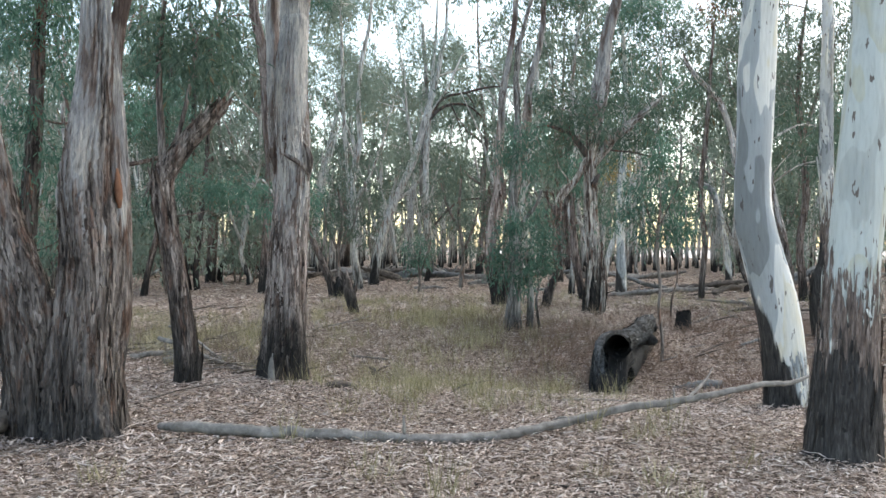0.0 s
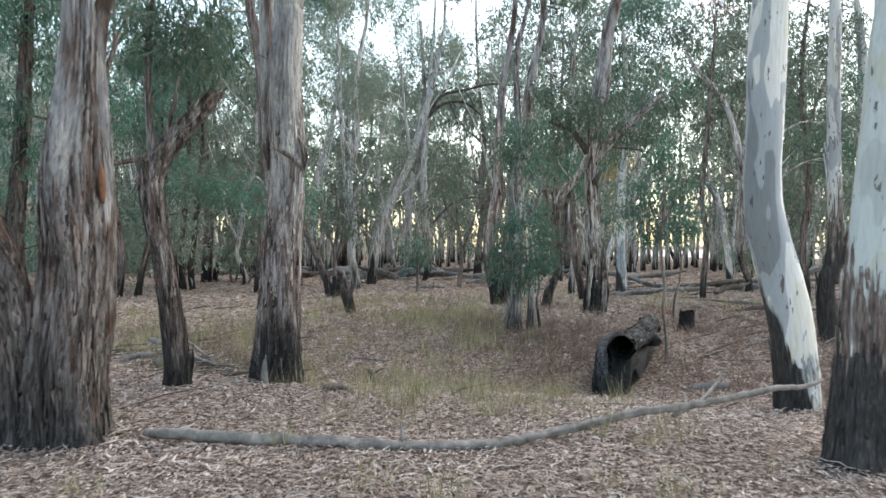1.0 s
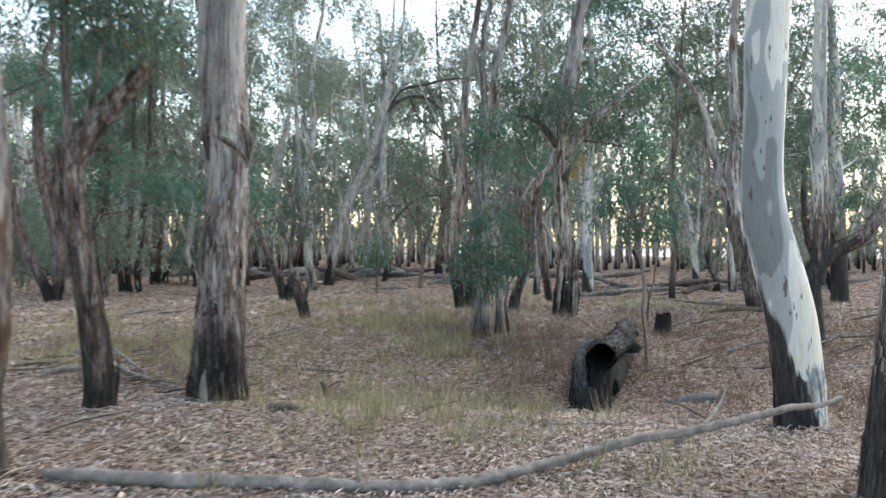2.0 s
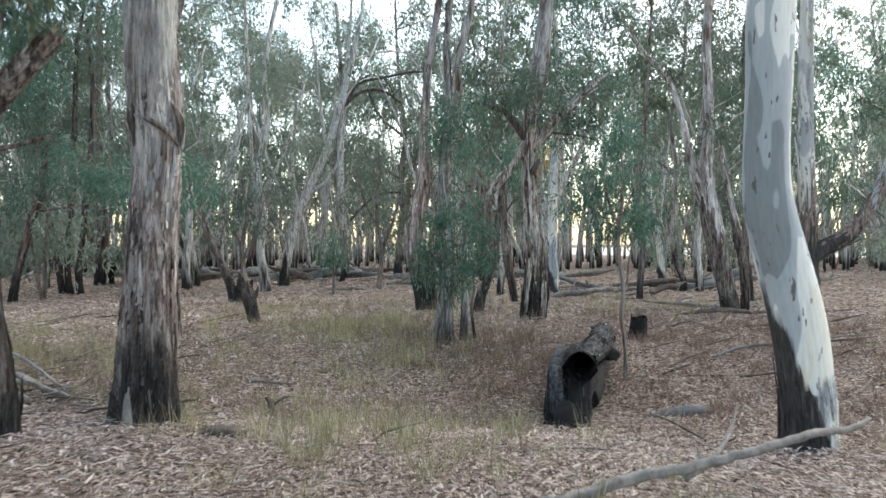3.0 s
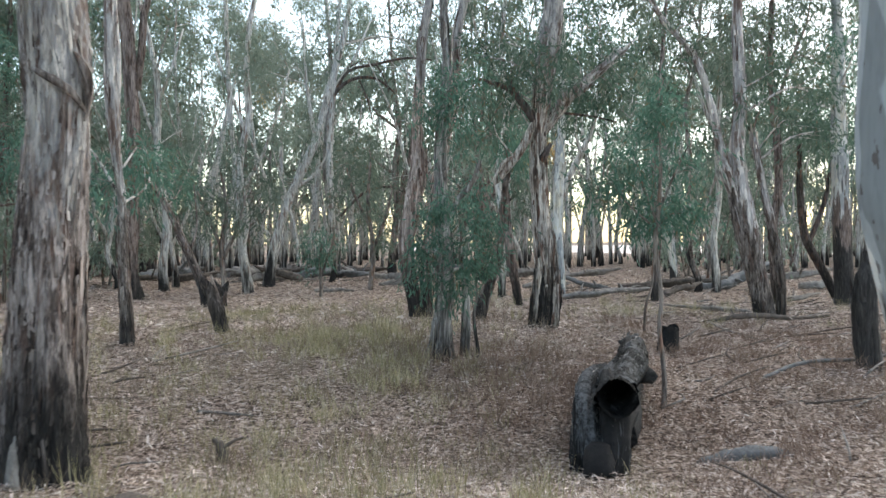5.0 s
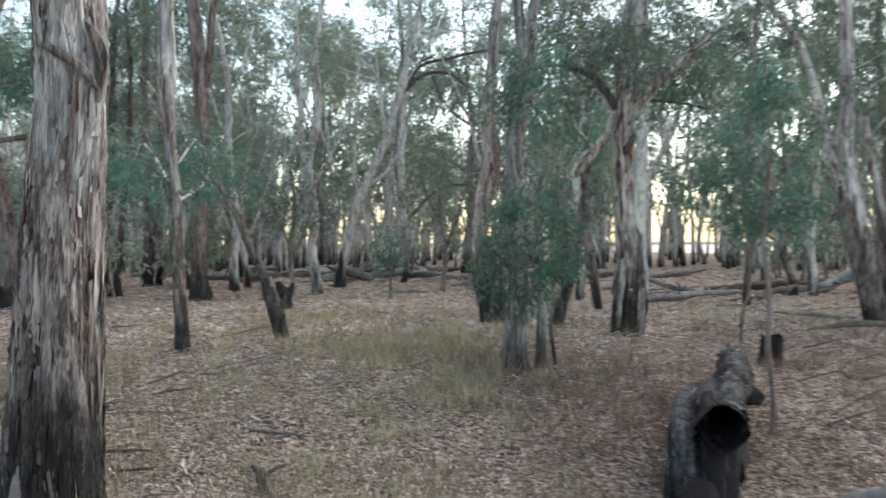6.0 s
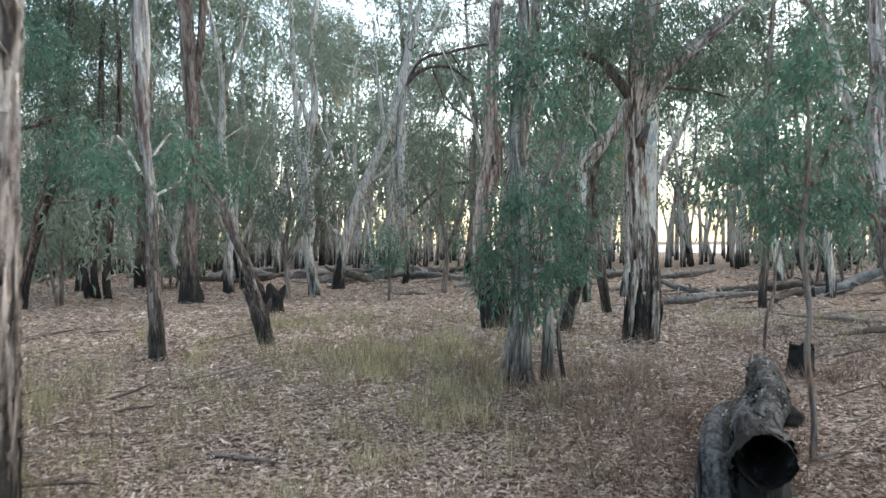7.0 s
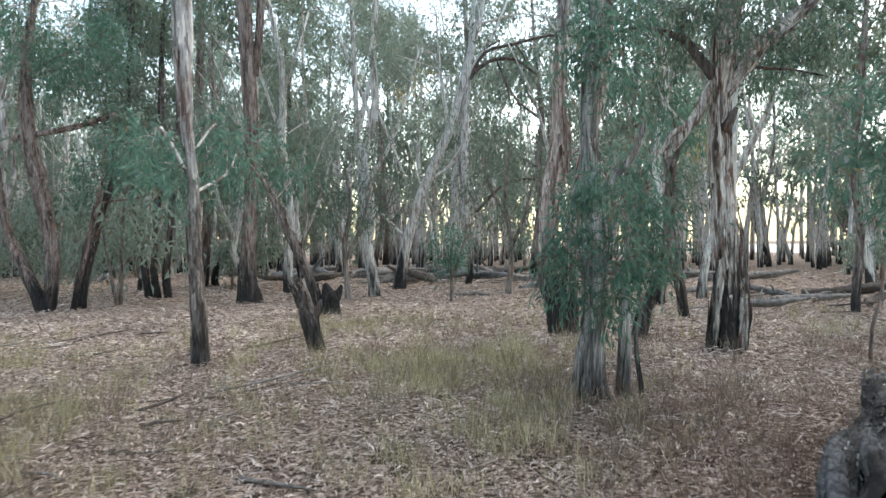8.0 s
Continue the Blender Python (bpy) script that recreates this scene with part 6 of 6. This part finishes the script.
    for n in range(46):
        y = 24 + 34 * rng.random()
        x = rng.choice((rng.uniform(-0.62, -0.18), rng.uniform(-0.62, -0.18), rng.uniform(0.3, 0.62))) * y
        if y < 34 and -0.14 < x / y < 0.2:
            y += 12
        m = pose(x, y, float(lie(x, y)), 0, 0, rng.uniform(0, 360))
        if n < 4:
            bushes[n].matrix_basis = m
        else:
            s = rng.uniform(0.6, 1.2)
            copy_thing(bushes[n % 4], m).scale = (s, s, s)
    # beyond them, past counting: thin stems and a haze of leaves
    g = np.random.default_rng(77)
    stems = []
    while len(stems) < 620:
        y = g.uniform(42, 95)
        x = g.uniform(-0.7, 0.7) * y
        if 0.24 < x / y < 0.40 and g.random() < 0.35:
            continue
        h, r, l = g.uniform(5, 12), g.uniform(0.06, 0.16), g.normal(0, 1.4)
        stems.append(tube(spline([[x, y, -0.1, r * 1.3], [x + 0.2 * l, y, h * 0.4, r], [x + l, y, h, r * 0.3]], 2.0), 6, cap=False))
    v, f = joined(stems)
    woods = tagged(new("distant_woods"), "distant grey-green gum woods beyond the clearing", "woods", kind="stuff")
    tagged(quads("distant_stems", v, f, BARK_FAR, woods, True), kind="stuff")
    blobs = []
    while len(blobs) < 480:
        y = g.uniform(52, 100)
        x = g.uniform(-0.72, 0.72) * y
        z = 1.2 + 15 * g.random() ** 1.1
        if 0.24 < x / y < 0.40 and z < 3.6:
            continue
        if -0.16 < x / y < 0.06 and z > 9.5:
            continue
        blobs.append((x, y, z, g.uniform(1.0, 2.2), g.uniform(0.6, 1.5)))
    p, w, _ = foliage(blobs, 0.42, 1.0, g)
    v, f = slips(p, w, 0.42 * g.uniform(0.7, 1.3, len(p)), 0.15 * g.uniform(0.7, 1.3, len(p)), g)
    # the leaf colour here includes the painted haze of distance
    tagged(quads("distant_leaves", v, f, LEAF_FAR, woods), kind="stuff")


far_woods()


# ---- litter and grass ----
def leaf_litter():
    g = np.random.default_rng(31)
    n = 430000
    near, mid = g.random(n) < 0.36, g.random(n) < 0.72
    y = np.where(near, g.uniform(3.5, 10.0, n), np.where(mid, g.uniform(10, 21, n), 21 + 26 * g.random(n) ** 1.5))
    x = g.uniform(-1, 1, n) * (0.58 * y + 1.6)
    back = g.random(n) < 0.07
    y = np.where(back, g.uniform(-4, 3.5, n), y) + g.normal(0, 0.6, n)
    x = np.where(back, g.normal(0, 4.0, n), x + g.normal(0, 0.8, n))
    far = np.maximum(y / 10, 1) ** 0.75
    L = (0.03 + 0.085 * g.random(n) ** 1.6) * far
    W = g.uniform(0.004, 0.0125, n) * far
    a = g.uniform(0, 2 * np.pi, n)
    d = np.stack([np.cos(a), np.sin(a), g.normal(0, 0.2, n)], 1)
    s = np.stack([-np.sin(a), np.cos(a), g.normal(0, 0.35, n)], 1)
    P = np.stack([x, y, lie(x, y) + 0.004 + 0.04 * g.random(n)], 1)
    mid = P + d * L[:, None] * 0.45
    mid[:, 2] += L * g.uniform(0.0, 0.15, n)
    tip = P + d * L[:, None]
    tip[:, 2] = np.maximum(tip[:, 2], lie(tip[:, 0], tip[:, 1]) + 0.003)
    V = np.stack([P, mid + s * W[:, None] / 2, tip, mid - s * W[:, None] / 2], 1).reshape(-1, 3)
    ob = quads("leaf_litter", V, np.arange(4 * n).reshape(-1, 4), LITTER)
    tagged(ob, "dry curled gum leaves and bark strewn over the ground", "leaf litter", kind="stuff")


def grass(name, label, mat, patches, seed, height, blade, dens, lean):
    """Thin dry grass in tufts. patches: x, y, spread, tufts."""
    g = np.random.default_rng(seed)
    P, D, L = [], [], []
    for x, y, spread, count in patches:
        count = int(count * dens)
        tx, ty = g.normal(x, spread, count), g.normal(y, spread, count)
        for a, b in zip(tx, ty):
            k = g.integers(14, 60)
            h = height * g.uniform(0.4, 1.2)
            q = np.stack([g.normal(a, 0.075, k), g.normal(b, 0.075, k), np.zeros(k)], 1)
            q[:, 2] = lie(q[:, 0], q[:, 1]) - 0.01
            P.append(q)
            D.append(np.stack([g.normal(0, lean, k), g.normal(0, lean, k), np.ones(k)], 1))
            L.append(h * g.uniform(0.4, 1.1, k))
    P, D, L = np.vstack(P), np.vstack(D), np.concatenate(L)
    v, f = slips(P, D, L, blade * g.uniform(0.6, 1.4, len(L)), g, 0.05)
    tagged(quads(name, v, f, mat), label, "grass", kind="stuff")



def shed_bark():
    """Curled strips of fallen bark, thickest round the feet of the near trunks."""
    g = np.random.default_rng(37)
    P = []
    for x, y, spread, count in [(-1.9, 8.7, 0.75, 420), (-2.9, 6.7, 0.8, 260), (-1.6, 6.3, 0.9, 120), (-2.8, 9.6, 0.8, 160), (3.6, 8.6, 0.8, 120), (3.0, 6.6, 0.7, 120), (0.3, 6.6, 1.2, 80), (-3.2, 11.0, 0.9, 160), (1.7, 14.0, 0.8, 80), (4.4, 18.3, 1.0, 80), (0.5, 10.0, 3.0, 160), (3.5, 13.0, 2.5, 160), (-3.0, 16.0, 3.0, 120), (0, 30, 8, 300)]:
        count = int(1.6 * count)
        P.append(np.stack([g.normal(x, spread, count), g.normal(y, spread * 0.8, count), np.zeros(count)], 1))
    P = np.vstack(P)
    n = len(P)
    far = np.maximum(P[:, 1] / 12, 1) ** 0.6
    L, W = (0.06 + 0.17 * g.random(n) ** 2) * far, g.uniform(0.008, 0.026, n) * far
    a = g.uniform(0, 2 * np.pi, n)
    d = np.stack([np.cos(a), np.sin(a), np.zeros(n)], 1)
    s = np.stack([-np.sin(a), np.cos(a), np.zeros(n)], 1)
    rows = []
    for k, wide in ((0.0, 0.5), (0.33, 1.0), (0.7, 0.9), (1.0, 0.3)):
        c = P + d * (L * k)[:, None] + s * (g.normal(0, 0.06, n) * L)[:, None]
        c[:, 2] = lie(c[:, 0], c[:, 1]) + 0.03 + 0.02 * g.random(n) + L * g.uniform(-0.02, 0.10, n)
        curl = g.uniform(0.0, 0.35, n) * W
        for side in (-0.5, 0, 0.5):
            q = c + s * (W * wide * side)[:, None]
            q[:, 2] += curl * abs(side) * 2
            rows.append(q)
    V = np.stack(rows, 1).reshape(-1, 3)
    F = [(r * 3 + j, r * 3 + j + 1, r * 3 + j + 4, r * 3 + j + 3) for r in range(3) for j in range(2)]
    F = (np.arange(n)[:, None, None] * 12 + np.array(F)[None]).reshape(-1, 4)
    tagged(quads("shed_bark", V, F, SHED), "curled pale strips of bark shed onto the leaf litter", "bark", kind="stuff")


leaf_litter()
shed_bark()
grass("dry_grass", "sparse yellowish dry grass in loose tufts", GRASS, [(-4.2, 12.4, 0.9, 70), (-5.5, 15.5, 1.2, 90), (-2.8, 12.8, 0.8, 60), (0.6, 15.2, 0.8, 50), (-0.9, 15.5, 1.3, 170), (0.4, 12.6, 1.0, 140), (-0.1, 9.3, 0.9, 110), (0.8, 7.6, 0.8, 40), (-4.5, 14.5, 1.6, 130), (5.8, 19.5, 1.6, 120), (-1.8, 12.2, 1.0, 80), (1.0, 10.2, 1.2, 60), (-2.2, 18.5, 1.4, 120), (-6.5, 17.0, 1.5, 80), (3.0, 22.5, 2.0, 80), (0.3, 19.0, 1.6, 100), (1.6, 5.9, 0.8, 20), (-1.8, 5.6, 0.6, 14), (-1.5, 19.2, 0.6, 90), (-0.2, 15.4, 0.5, 110), (0.5, 15.6, 0.5, 100), (0.2, 9.8, 0.6, 90), (0.6, 13.6, 0.5, 90), (-3.9, 13.4, 0.8, 100)], 41, 0.36, 0.0042, 0.34, 0.32)
grass("dead_weeds", "grey-brown dead weeds standing in wispy clumps", GRASS_GREY, [(0.9, 14.0, 0.8, 120), (1.9, 13.4, 0.9, 90), (-0.5, 13.0, 1.3, 90), (-3.0, 14.8, 1.2, 80), (2.6, 15.5, 1.0, 80), (0.0, 16.5, 1.5, 90), (-1.2, 10.8, 1.0, 50), (4.4, 17.5, 1.5, 60), (-4.0, 19.5, 2.0, 80), (2.0, 18.0, 1.2, 60), (-3.4, 12.6, 0.7, 130), (-4.4, 13.6, 0.8, 120), (-2.6, 11.6, 0.7, 80), (-1.9, 13.2, 0.8, 70), (0.4, 11.2, 0.9, 60)], 42, 0.34, 0.0034, 0.36, 0.45)
# clumps beyond x = 3.5 are added to darken the floor, for tree shade and reddish litter
grass("reddish_weeds", "reddish brown dead weeds in low wispy clumps", WEEDS_RED, [(2.1, 13.2, 0.7, 90), (1.8, 12.6, 0.8, 60), (1.55, 14.0, 0.6, 60), (1.8, 12.3, 0.5, 60), (0.9, 15.0, 0.6, 40), (1.2, 13.4, 0.6, 30), (3.0, 14.2, 0.8, 70), (-1.2, 16.0, 0.8, 60), (3.6, 11.8, 0.8, 60), (4.3, 11.2, 0.9, 90), (5.2, 13.5, 1.1, 90), (3.9, 10.2, 0.6, 50), (6.2, 15.5, 1.3, 120), (5.6, 12.4, 1.2, 150), (6.8, 14.4, 1.4, 150), (5.0, 16.2, 1.2, 110), (7.6, 17.0, 1.5, 110), (4.6, 9.6, 0.8, 70)], 43, 0.30, 0.0036, 0.5, 0.6)


def fire_scar(tree):
    """The bare pale wood in the burnt foot of the tall gum."""
    rng = np.random.default_rng(2)
    line = spline([[-0.06, -0.295, -0.05, 0.06], [-0.065, -0.265, 0.14, 0.05], [-0.07, -0.25, 0.3, 0.032], [-0.07, -0.235, 0.42, 0.008]], 0.03)
    v, f = tube(line, 12, 0.15, rng)
    quads("fire_scar", v, f, WOOD_GREY, tree, True)


fire_scar(tall_gum)
